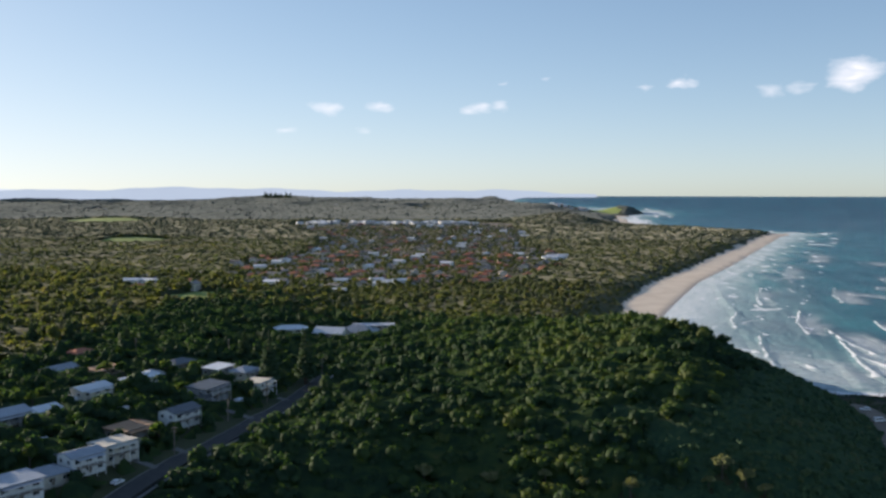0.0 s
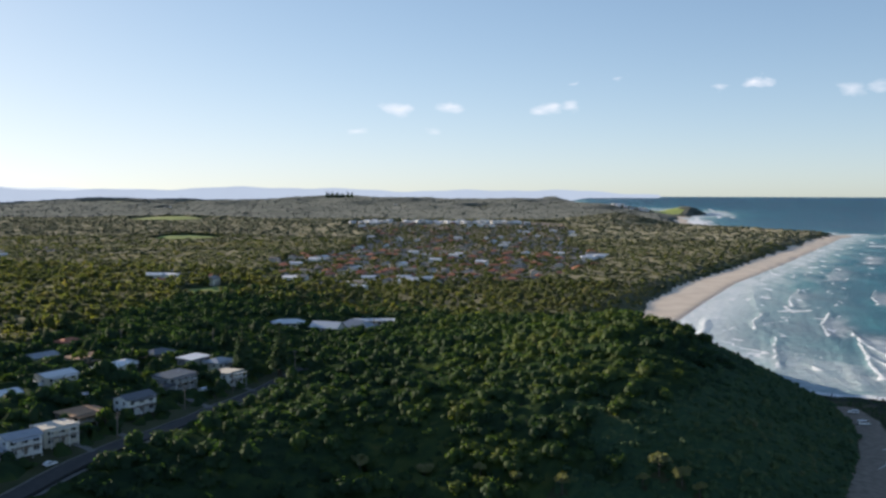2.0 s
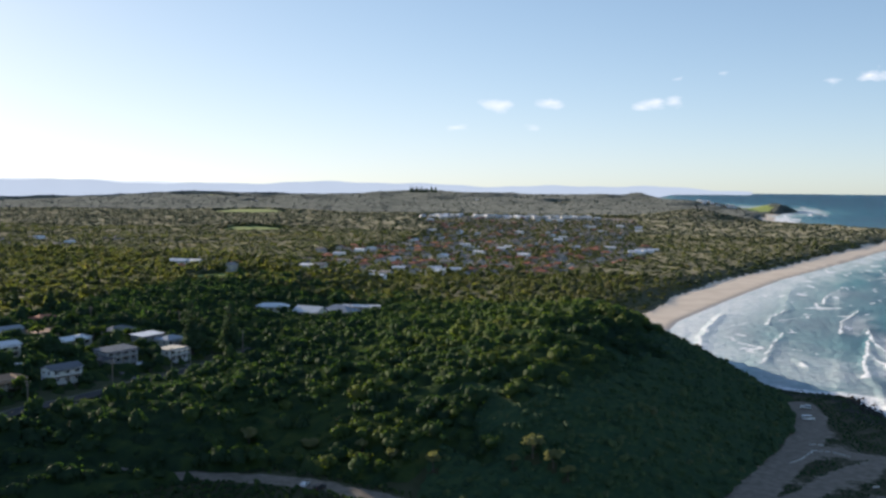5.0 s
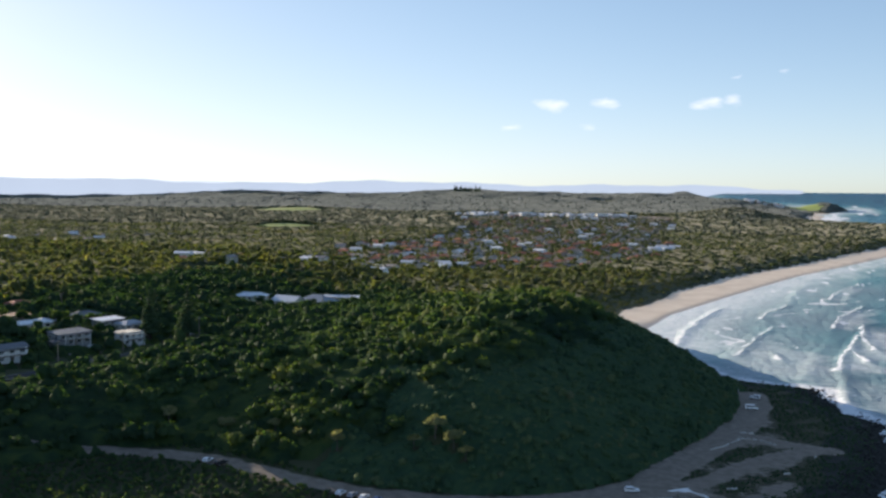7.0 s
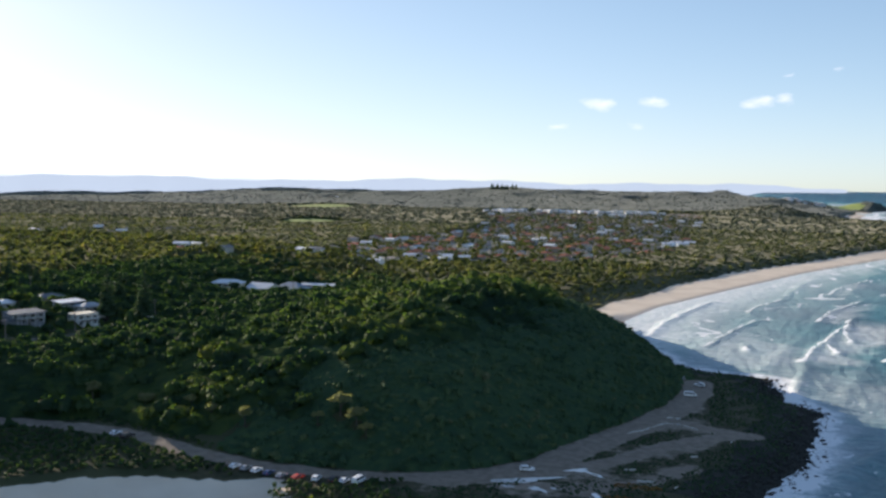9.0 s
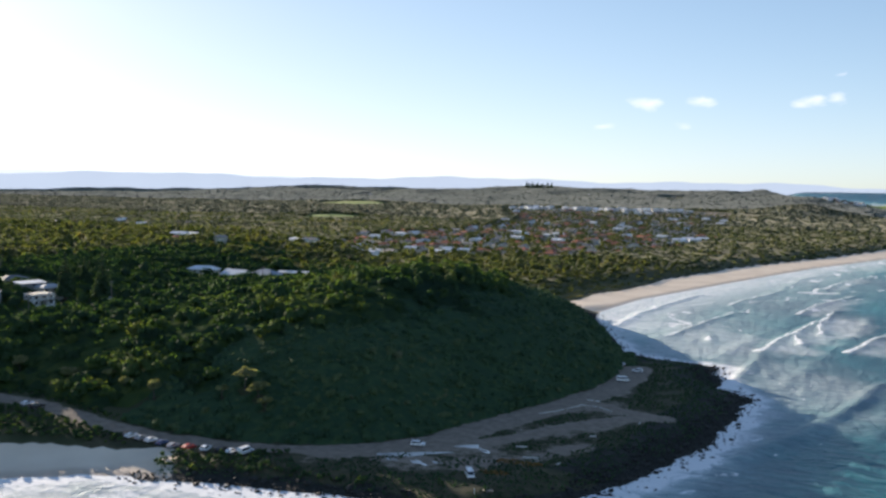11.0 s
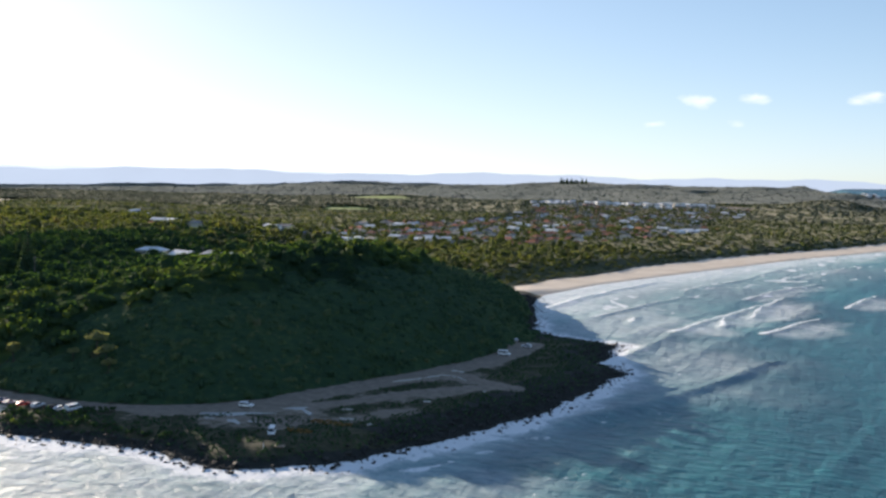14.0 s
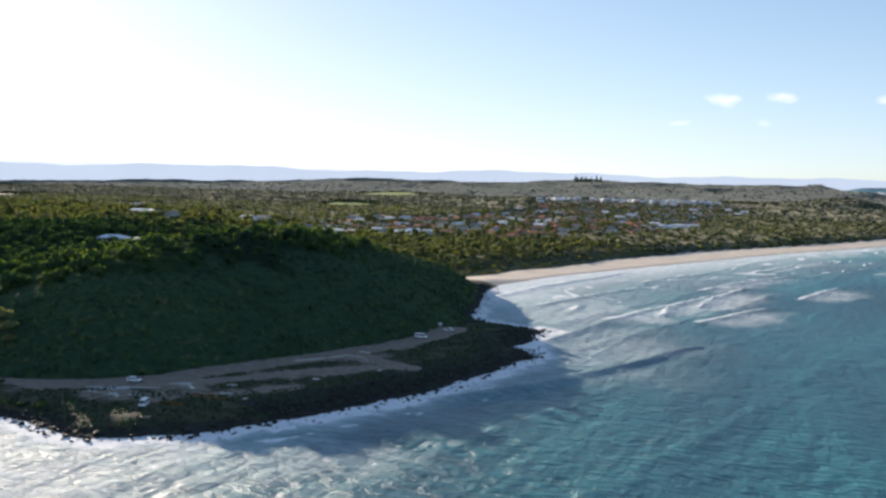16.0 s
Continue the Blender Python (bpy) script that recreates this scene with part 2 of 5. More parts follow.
def ground_material():
    m, n, l, b = material("ground_cover")
    pos = node(n, l, "NewGeometry").outputs["Position"]
    big = node(n, l, "TexNoise", {"Vector": pos, "Scale": 0.05, "Detail": 5.0}).outputs[0]
    mid = node(n, l, "TexNoise", {"Vector": pos, "Scale": 0.35, "Detail": 5.0}).outputs[0]
    fine = node(n, l, "TexNoise", {"Vector": pos, "Scale": 2.5, "Detail": 3.0}).outputs[0]
    grain = node(n, l, "Math", {0: mid, 1: fine}, operation="ADD").outputs[0]

    def tone(a, c, by):
        r = node(n, l, "MapRange", {"Value": by, "From Min": 0.35, "From Max": 0.68})
        return node(n, l, "Mix", {"Factor": r.outputs[0], "A": rgba(a), "B": rgba(c)}, data_type="RGBA").outputs["Result"]

    def layer(under, over, attr, edge=0.5):
        a = node(n, l, "Attribute", attribute_name=attr).outputs["Fac"]
        v = node(n, l, "Math", {0: node(n, l, "Math", {0: grain, 1: 1.0}, operation="SUBTRACT").outputs[0], 1: edge, 2: a}, operation="MULTIPLY_ADD").outputs[0]
        r = node(n, l, "MapRange", {"Value": v, "From Min": 0.4, "From Max": 0.6}, interpolation_type="SMOOTHSTEP")
        return node(n, l, "Mix", {"Factor": r.outputs[0], "A": under, "B": over}, data_type="RGBA").outputs["Result"]

    c = tone((0.035, 0.045, 0.018), (0.075, 0.078, 0.035), big)
    c = layer(c, tone((0.2, 0.28, 0.07), (0.32, 0.36, 0.1), mid), "lawn")
    c = layer(c, tone((0.035, 0.04, 0.02), (0.085, 0.075, 0.04), mid), "turf")
    c = layer(c, tone((0.014, 0.017, 0.014), (0.036, 0.036, 0.03), mid), "rock", 0.7)
    c = layer(c, tone((0.185, 0.15, 0.115), (0.27, 0.222, 0.175), mid), "dirt", 0.7)
    c = layer(c, tone((0.64, 0.53, 0.41), (0.74, 0.63, 0.50), big), "sand", 0.35)
    wet = node(n, l, "Attribute", attribute_name="wet").outputs["Fac"]
    c = node(n, l, "Mix", {"Factor": wet, "A": c, "B": (0.26, 0.21, 0.165, 1)}, data_type="RGBA").outputs["Result"]
    l.new(c, b.inputs["Base Color"])
    r = node(n, l, "MapRange", {"Value": wet, "To Min": 0.95, "To Max": 0.18})
    l.new(r.outputs[0], b.inputs["Roughness"])
    b.inputs["Specular IOR Level"].default_value = 0.3
    bp = node(n, l, "Bump", {"Height": grain, "Strength": 0.4, "Distance": 0.08})
    l.new(bp.outputs[0], b.inputs["Normal"])
    return m


def sea_material():
    """Teal water under wind chop; foam: crisp white froth; veil: thin spent foam and stirred sand."""
    m, n, l, b = material("sea_water")
    pos = node(n, l, "NewGeometry").outputs["Position"]
    turn = node(n, l, "Mapping", {"Vector": pos, "Rotation": (0, 0, radians(-13)), "Scale": (1.0, 0.3, 1.0)}).outputs[0]
    cross = node(n, l, "Mapping", {"Vector": pos, "Rotation": (0, 0, radians(20)), "Scale": (0.5, 1.0, 1.0)}).outputs[0]
    big = node(n, l, "TexNoise", {"Vector": turn, "Scale": 0.022, "Detail": 4.0}).outputs[0]
    mid = node(n, l, "TexNoise", {"Vector": cross, "Scale": 0.13, "Detail": 7.0, "Roughness": 0.6, "Distortion": 0.6}).outputs[0]
    chop = node(n, l, "TexNoise", {"Vector": cross, "Scale": 0.28, "Detail": 6.0, "Roughness": 0.6, "Distortion": 0.5}).outputs[0]
    lace = node(n, l, "TexNoise", {"Vector": pos, "Scale": 0.55, "Detail": 8.0, "Roughness": 0.68, "Distortion": 1.0}).outputs[0]
    shallow = node(n, l, "Attribute", attribute_name="shallow").outputs["Fac"]
    foam = node(n, l, "Attribute", attribute_name="foam").outputs["Fac"]
    veil = node(n, l, "Attribute", attribute_name="veil").outputs["Fac"]
    s = node(n, l, "Math", {0: big, 1: 0.9, 2: shallow}, operation="MULTIPLY_ADD").outputs[0]
    # chop shifts the colour too, painting light and dark wave faces
    s = node(n, l, "Math", {0: chop, 1: 0.5, 2: s}, operation="MULTIPLY_ADD").outputs[0]
    s = node(n, l, "Math", {0: mid, 1: 0.55, 2: s}, operation="MULTIPLY_ADD").outputs[0]
    ramp = node(n, l, "ValToRGB", {"Fac": node(n, l, "MapRange", {"Value": s, "From Min": 0.85, "From Max": 2.0}).outputs[0]})
    e = ramp.color_ramp.elements
    e[0].position, e[0].color = 0.0, (0.008, 0.056, 0.094, 1)
    e[1].position, e[1].color = 1.0, (0.17, 0.31, 0.28, 1)
    e.new(0.35).color = (0.018, 0.125, 0.163, 1)
    e.new(0.65).color = (0.05, 0.248, 0.262, 1)
    pattern = node(n, l, "Math", {0: mid, 1: lace}, operation="ADD").outputs[0]
    cut = node(n, l, "MapRange", {"Value": foam, "To Min": 1.5, "To Max": 0.55}).outputs[0]
    amount = node(n, l, "Math", {0: pattern, 1: cut}, operation="SUBTRACT").outputs[0]
    amount = node(n, l, "MapRange", {"Value": amount, "From Min": -0.02, "From Max": 0.2, "To Max": 0.95}, interpolation_type="SMOOTHSTEP").outputs[0]
    spread = node(n, l, "Math", {0: chop, 1: lace}, operation="ADD").outputs[0]
    thin = node(n, l, "MapRange", {"Value": spread, "From Min": 0.72, "From Max": 1.25, "To Min": 0.45, "To Max": 1.35}).outputs[0]
    thin = node(n, l, "Math", {0: thin, 1: veil}, operation="MULTIPLY").outputs[0]
    amount = node(n, l, "Math", {0: amount, 1: thin}, operation="MAXIMUM").outputs[0]
    c = node(n, l, "Mix", {"Factor": amount, "A": ramp.outputs[0], "B": (0.80, 0.82, 0.83, 1)}, data_type="RGBA").outputs["Result"]
    l.new(c, b.inputs["Base Color"])
    l.new(node(n, l, "MapRange", {"Value": amount, "From Max": 0.6, "To Min": 0.34, "To Max": 0.9}).outputs[0], b.inputs["Roughness"])
    b.inputs["IOR"].default_value, b.inputs["Specular IOR Level"].default_value = 1.33, 0.28
    ripple = node(n, l, "TexNoise", {"Vector": turn, "Scale": 0.16, "Detail": 3.0}).outputs[0]
    h = node(n, l, "Math", {0: chop, 1: 1.3, 2: ripple}, operation="MULTIPLY_ADD").outputs[0]
    calm = node(n, l, "MapRange", {"Value": amount, "To Min": 0.85, "To Max": 0.15}).outputs[0]
    bp = node(n, l, "Bump", {"Height": h, "Strength": calm, "Distance": 2.5})
    l.new(bp.outputs[0], b.inputs["Normal"])
    return m


GROUND, SEA = ground_material(), sea_material()

# ---- the lie of the land ----
def smooth(e0, e1, v):
    u = np.clip((v - e0) / (e1 - e0), 0, 1)
    return u * u * (3 - 2 * u)


def inside(poly, X, Y):
    """Metres to the edge of a polygon, positive inside it."""
    P = np.array(poly, float)
    best, odd = np.full(X.shape, 1e9), np.zeros(X.shape, bool)
    for (ax, ay), (bx, by) in zip(P, np.roll(P, -1, 0)):
        dx, dy = bx - ax, by - ay
        u = np.clip(((X - ax) * dx + (Y - ay) * dy) / (dx * dx + dy * dy), 0, 1)
        best = np.minimum(best, np.hypot(X - ax - u * dx, Y - ay - u * dy))
        odd ^= ((ay > Y) != (by > Y)) & (X < (bx - ax) * (Y - ay) / (by - ay + 1e-9) + ax)
    return np.where(odd, best, -best)


def along(line, X, Y):
    """Metres to a polyline."""
    best = np.full(X.shape, 1e9)
    for (ax, ay), (bx, by) in zip(line, line[1:]):
        dx, dy = bx - ax, by - ay
        u = np.clip(((X - ax) * dx + (Y - ay) * dy) / (dx * dx + dy * dy), 0, 1)
        best = np.minimum(best, np.hypot(X - ax - u * dx, Y - ay - u * dy))
    return best


def wobble(X, Y, size, seed=0.0):
    """Smooth cheap noise of about -1 to 1."""
    x, y = X / size + seed * 1.7, Y / size - seed * 2.3
    return (np.sin(x * 1.9 + 1.3 * np.sin(y * 1.3 + seed)) + np.sin(y * 2.1 + 1.7 * np.sin(x * 0.9 - seed))
            + 0.6 * np.sin(x * 4.1 - y * 3.3 + seed) + 0.6 * np.sin(x * 3.7 + y * 4.3 + 2 * seed)) / 3.2


SHORE = [(-5200, -900), (-900, -350), (-420, -60), (-160, 90), (-60, 140), (20, 207), (55, 235), (84, 248), (112, 251), (150, 257), (168, 255), (181, 251), (191, 255),
         (206, 268), (224, 300), (238, 335), (248, 385), (253, 424), (240, 452), (236, 490), (212, 494), (190, 506), (178, 548), (154, 622),
         (150, 660), (166, 740), (222, 895), (300, 1100), (426, 1370), (606, 1774), (800, 2210), (880, 2330), (840, 2420), (640, 2600), (600, 2850), (640, 3300),
         (730, 3720), (890, 3900), (890, 4040), (600, 4230), (400, 4300), (310, 4400), (290, 4620), (-200, 5600), (-5200, 5600)]
FOOT = [(-5000, -300), (-700, 0), (-300, 100), (-150, 165), (-70, 225), (-20, 268), (5, 300), (64, 285), (88, 284), (112, 285), (134, 294), (146, 308), (163, 336), (178, 370), (193, 411),
        (199, 448), (190, 500), (176, 548), (154, 606), (116, 650), (60, 660), (0, 680), (-50, 780), (-100, 880), (-320, 960), (-700, 980), (-5000, 1000)]


def coast(X, Y):
    return inside(SHORE, X, Y) + 2.2 * wobble(X, Y, 11, 1) * (Y < 640) + 1.2 * wobble(X, Y, 4, 2) * (Y < 640)


def land(X, Y):
    """Height of the ground."""
    d, s = coast(X, Y), inside(FOOT, X, Y)
    low = np.where(d < 0, np.maximum(d * 0.08, -7), 3.0 * smooth(0, 16, d) + 5 * smooth(50, 160, d))
    beach = smooth(640, 720, Y) + smooth(110, 70, X) * smooth(300, 250, Y)
    low = np.where((d > 0) & (beach > 0), low * (1 - beach) + beach * (0.045 * np.minimum(d, 60) + 4 * smooth(50, 80, d) + 3 * smooth(90, 300, d)), low)
    far = 14 * np.exp(-((Y - 2420) / 260) ** 2) * smooth(-900, -420, X) * smooth(420, 250, X)
    far = far + 27 * np.exp(-((X - 345) / np.where(X < 345, 130, 95)) ** 2 - ((Y - 2740) / 200) ** 2) + 4 * np.exp(-((X - 600) / 190) ** 2 - ((Y - 2540) / 140) ** 2)
    far = far + 33 * np.exp(-((X - 750) / np.where(X < 750, 110, 90)) ** 2 - ((Y - 3990) / 140) ** 2)
    far = far + 13 * np.exp(-((X + 1050) / 190) ** 2 - ((Y - 2850) / 75) ** 2) + 9 * np.exp(-((X + 600) / 100) ** 2 - ((Y - 1790) / 50) ** 2)
    far = far + smooth(2600, 4500, Y + 0.1 * X) * (50 + 15 * wobble(X, Y, 420, 3) + 13 * wobble(X, Y * 2.2, 330, 8)) * smooth(640, 290, X) + 3 * wobble(X, Y, 130, 4) * smooth(900, 1500, Y)
    far = far + 26 * np.exp(-((X - 320) / 165) ** 6 - ((Y - 4480) / 110) ** 2)
    far = far + 19 * np.exp(-((X - 510) / 115) ** 4 - ((Y - 3960) / 130) ** 2)
    low = low + far * smooth(0, 90, d) + 5.5 * smooth(112, 20, X) * smooth(430, 330, Y) * smooth(8, 24, d)
    top = 21 + 25 * np.exp(-((X - 132) / np.where(X < 132, 68, 45)) ** 2 - ((Y - 445) / np.where(Y < 445, 200, 127)) ** 2) + 9 * smooth(-60, -150, X) - 10 * smooth(520, 900, Y) * smooth(-260, 40, X) + 5 * smooth(560, 470, Y) * smooth(-60, 20, X)
    rise = np.clip(0.62 * s, 0, 70)
    up = np.maximum(top - 4, 0.1)
    hill = up * (1 - np.exp(-(rise / up) * (1 + 0.3 * rise / up)))
    hill = hill * smooth(1000, 900, Y)
    return np.maximum(low, np.minimum(low, 4) + hill) + 0.5 * wobble(X, Y, 23, 5) * smooth(4, 20, s)



# ---- mesh helpers ----
def mesh_object(name, V, F, mat, smooth_shade=False, attrs=(), parent=None):
    """One mesh object from arrays: V (n, 3), F (m, 3) or (m, 4), point attributes by name."""
    V, F = np.asarray(V, np.float32), np.asarray(F, np.int32)
    me = bpy.data.meshes.new(name)
    k = F.shape[1]
    me.vertices.add(len(V)), me.loops.add(F.size), me.polygons.add(len(F))
    me.vertices.foreach_set("co", V.ravel())
    me.loops.foreach_set("vertex_index", F.ravel())
    me.polygons.foreach_set("loop_start", np.arange(0, F.size, k, dtype=np.int32))
    me.polygons.foreach_set("loop_total", np.full(len(F), k, np.int32))
    me.polygons.foreach_set("use_smooth", np.full(len(F), smooth_shade, bool))
    for key, val in dict(attrs).items():
        a = me.attributes.new(key, "FLOAT", "POINT")
        a.data.foreach_set("value", np.asarray(val, np.float32).ravel())
    me.update()
    me.materials.append(mat)
    ob = new(name, me)
    ob.parent = parent
    return ob


def part(name, bm, mat, parent, label="", at=None):
    """Links a bmesh as one mesh object under a thing or a part."""
    me = bpy.data.meshes.new(name)
    bm.to_mesh(me)
    bm.free()
    me.materials.append(mat)
    ob = new(name, me)
    ob.parent = parent
    if at is not None:
        ob.matrix_basis = at
    return tagged(ob, label)


def again(ob, m):
    """Another piece on the same mesh under the same parent."""
    o = ob.copy()
    scene.collection.objects.link(o)
    o.matrix_basis = m
    return o


def box(w, d, h, x=0, y=0, z=0, bm=None, bevel=0.0):
    """A box with its base centre at x, y, z."""
    bm = bm or bmesh.new()
    made = bmesh.ops.create_cube(bm, size=1, matrix=pose(x, y, z + h / 2) @ Matrix.Diagonal((w, d, h, 1)))
    if bevel:
        edges = list({e for v in made["verts"] for e in v.link_edges})
        bmesh.ops.bevel(bm, geom=edges, offset=bevel, segments=1, affect="EDGES")
    return bm


def tube(r1, r2, length, sides=8, m=Matrix(), bm=None):
    bm = bm or bmesh.new()
    bmesh.ops.create_cone(bm, cap_ends=True, segments=sides, radius1=r1, radius2=r2, depth=length, matrix=m @ pose(0, 0, length / 2))
    return bm


def prism(outline, length, bm=None, m=Matrix()):
    """An outline in the x-z plane pushed along y, both ends closed."""
    bm = bm or bmesh.new()
    a = [bm.verts.new(m @ Vector((x, -length / 2, z))) for x, z in outline]
    b = [bm.verts.new(m @ Vector((x, length / 2, z))) for x, z in outline]
    bm.faces.new(a), bm.faces.new(b[::-1])
    for i in range(len(a)):
        j = (i + 1) % len(a)
        bm.faces.new((a[j], a[i], b[i], b[j]))
    bmesh.ops.recalc_face_normals(bm, faces=bm.faces)
    return bm


def height(x, y):
    return float(land(np.array([float(x)]), np.array([float(y)]))[0])


def graded(fine0, fine1, step, low, high, growth=0.05):
    """Grid lines: even between fine0 and fine1, ever wider out to low and high."""
    lines = list(np.arange(fine0, fine1, step))
    s, v = step, lines[-1]
    while v < high:
        s *= 1 + growth
        v += s
        lines.append(min(v, high))
    s, v = step, fine0
    while v > low:
        s *= 1 + growth
        v -= s
        lines.insert(0, max(v, low))
    return np.array(lines)


def grid(xs, ys):
    X, Y = np.meshgrid(xs, ys)
    i = np.arange(X.size).reshape(X.shape)
    F = np.stack([i[:-1, :-1], i[:-1, 1:], i[1:, 1:], i[1:, :-1]], -1).reshape(-1, 4)
    return X, Y, F


# ---- ground ----
STREET = [(-112, 190), (-104, 225), (-96, 258), (-86, 297), (-78, 330), (-70, 365), (-64, 400), (-60, 425), (-60, 440)]
TRACK = [(-40, 268), (-22, 272), (-6, 276), (9, 279.5), (24, 280), (41, 277), (58, 275), (72, 275), (88, 276.5), (104, 278.5), (119, 281.5), (134, 287), (146, 296), (154, 306)]
YARD = [(122, 270), (150, 268), (176, 280), (196, 300), (206, 318), (214, 350), (226, 364), (212, 382), (208, 430), (207, 458), (198, 456), (197, 440), (190, 411), (175, 370), (160, 338), (147, 312), (138, 292)]
MAIN = [(132, 284), (146, 292), (158, 304), (172, 335), (186, 368), (199, 404), (204, 430), (204, 454)]
FIELDS = [(-1050, 2790, 120, 60), (-600, 1745, 60, 40), (-190, 690, 26, 40), (-1730, 4150, 260, 60), (668, 3945, 66, 110), (-420, 1420, 60, 22), (-900, 2060, 70, 30)]

TOWN = [(-250, 850), (-110, 900), (60, 980), (150, 1200), (190, 1400), (150, 1700), (190, 2150), (170, 2440), (-60, 2500), (-400, 2440), (-420, 2330), (-260, 1900), (-250, 1500), (-300, 1250), (-260, 1050)]


def fields(X, Y):
    v = np.zeros(X.shape)
    for cx, cy, a, b in FIELDS:
        v = np.maximum(v, smooth(1.25, 0.85, np.hypot((X - cx) / a, (Y - cy) / b) + 0.15 * wobble(X, Y, a / 4, 2)))
    return v


def beach_width(X, Y):
    return np.where(Y > 600, 34 + 14 * smooth(700, 1000, Y) + 6 * wobble(X, Y, 60, 6), 19 * smooth(106, 86, X))


xs, ys = graded(-150, 262, 2.5, -5600, 5200, 0.055), graded(215, 530, 2.5, -900, 5300, 0.042)
xs = np.unique(np.concatenate([xs, np.arange(520, 880, 20), np.arange(-1180, -920, 22), np.arange(-670, -530, 16)]))
ys = np.unique(np.concatenate([ys, np.arange(3830, 4080, 16), np.arange(2700, 2880, 22), np.arange(1690, 1800, 16)]))
X, Y, F = grid(xs, ys)
Z = land(X, Y)
D, S = coast(X, Y), inside(FOOT, X, Y)
sand = smooth(-1, 1, beach_width(X, Y) - D) * smooth(640, 670, Y) + (Y < 300) * smooth(-1, 1, beach_width(X, Y) - D) * smooth(112, 90, X)
sand = np.clip(np.where(D < -6, 0.8, sand), 0, 1)
wet = 0.8 * smooth(9, 1, D) * smooth(0.4, 0.8, sand)
rocky = (Y < 650) & (X > 80)
band = np.where(Y < 295, 6, 20)
rock = np.where(rocky, smooth(band + 5, band - 3, D + 5 * wobble(X, Y, 14, 7)) * smooth(14, 0, S), 0)
rock = np.where((Y > 2250) & (Y < 3600) & (X > 550), smooth(30, 5, D), rock)
yard = inside(YARD, X, Y)
main = smooth(8.5, 5.0, along(MAIN, X, Y) + 1.2 * wobble(X, Y, 9, 4))
loops = smooth(5.2, 3.0, along([(160, 298), (182, 320), (197, 345), (214, 362), (225, 366)], X, Y)) + smooth(6, 3.5, along([(192, 382), (206, 372), (225, 366)], X, Y)) + smooth(4.2, 2.4, along([(150, 284), (172, 290), (190, 297), (206, 320)], X, Y) + wobble(X, Y, 7, 2))
bare = 0.68 * smooth(-2, 4, yard) * (0.55 + 0.6 * wobble(X, Y, 10, 8))
dirt = np.clip(np.maximum.reduce([bare, main, loops, 0.7 * smooth(9, 5, np.hypot(X - 178, Y - 288)), smooth(4.6, 3.2, along(TRACK, X, Y))]), 0, 1)
track_w = along([(-2, 300), (20, 304), (42, 300)], X, Y)
dirt = np.maximum(dirt, 0.8 * smooth(2.5, 1.2, track_w))
dirt = np.maximum(dirt, smooth(-5, 15, inside(TOWN, X, Y)) * (0.5 + 0.25 * wobble(X, Y, 21, 3)))
dirt = np.where((Y > 3600) & (Y < 4400) & (X > 500), np.maximum(dirt, smooth(75, 30, D)), dirt)
lawn = np.maximum(fields(X, Y), 0.3 * smooth(11, 7, along(STREET, X, Y)) * smooth(3, 6, along(STREET, X, Y)) * (wobble(X, Y, 12, 3) > -0.2))
turf = 0.9 * (S < 4) * (D > 4) * (Y < 520) * (X > 60) * smooth(0.75, 0.4, dirt) * smooth(0.7, 0.3, sand)
ground = mesh_object("ground", np.stack([X, Y, Z], -1).reshape(-1, 3), F, GROUND, True, dict(sand=sand, wet=wet, rock=rock, dirt=dirt, lawn=lawn, turf=turf))
tagged(ground, "coastal ground of scrub soil, sand, dirt and grass", "ground", kind="structure")


def ribbon(name, line, half, lift, mat, offset=0.0, step=2.0, thick=0.0):
    """A strip along a line, laid on the ground."""
    pts = []
    for (ax, ay), (bx, by) in zip(line, line[1:]):
        k = max(1, int(math.hypot(bx - ax, by - ay) / step))
        pts += [(ax + (bx - ax) * i / k, ay + (by - ay) * i / k) for i in range(k)]
    P = np.array(pts + [line[-1]], float)
    for _ in range(6):
        P[1:-1] = (P[:-2] + 2 * P[1:-1] + P[2:]) / 4
    T = np.gradient(P, axis=0)
    T /= np.linalg.norm(T, axis=1)[:, None]
    Nn = np.stack([T[:, 1], -T[:, 0]], -1)
    rows = []
    for off, dz in ((-half, -0.6), (-half, 0), (0, 0.03), (half, 0), (half, -0.6)):
        q = P + Nn * (offset + off)
        rows.append(np.column_stack([q, land(q[:, 0], q[:, 1]) + lift + dz]))
    V = np.stack(rows, 1)
    top = V[:, 1:4, 2].max(1)
    V[:, 1:4, 2] = top[:, None] + np.array([0, 0.03, 0])
    n, w = V.shape[:2]
    i = np.arange(n * w).reshape(n, w)
    F = np.stack([i[:-1, :-1], i[:-1, 1:], i[1:, 1:], i[1:, :-1]], -1).reshape(-1, 4)[:, ::-1]
    return mesh_object(name, V.reshape(-1, 3), F, mat, False)


tagged(ribbon("road", STREET, 3.6, 0.10, ASPHALT), "grey asphalt suburban street along the scrub edge", "road", kind="structure")
tagged(ribbon("kerb", STREET, 0.4, 0.24, CONCRETE, 3.95), "worn concrete kerb beside the street", "kerb", kind="structure")
tagged(ribbon("kerb", STREET, 0.25, 0.24, WORN, -3.9), "worn concrete kerb beside the street", "kerb", kind="structure")

for line in ([(-90, 284), (-101, 289)], [(-75, 350), (-89, 360)], [(-66, 386), (-77, 391)], [(-86, 301), (-100, 309)]):
    tagged(ribbon("driveway", line, 1.3, 0.16, WORN), "worn concrete driveway from the street to a house", "driveway", kind="structure")

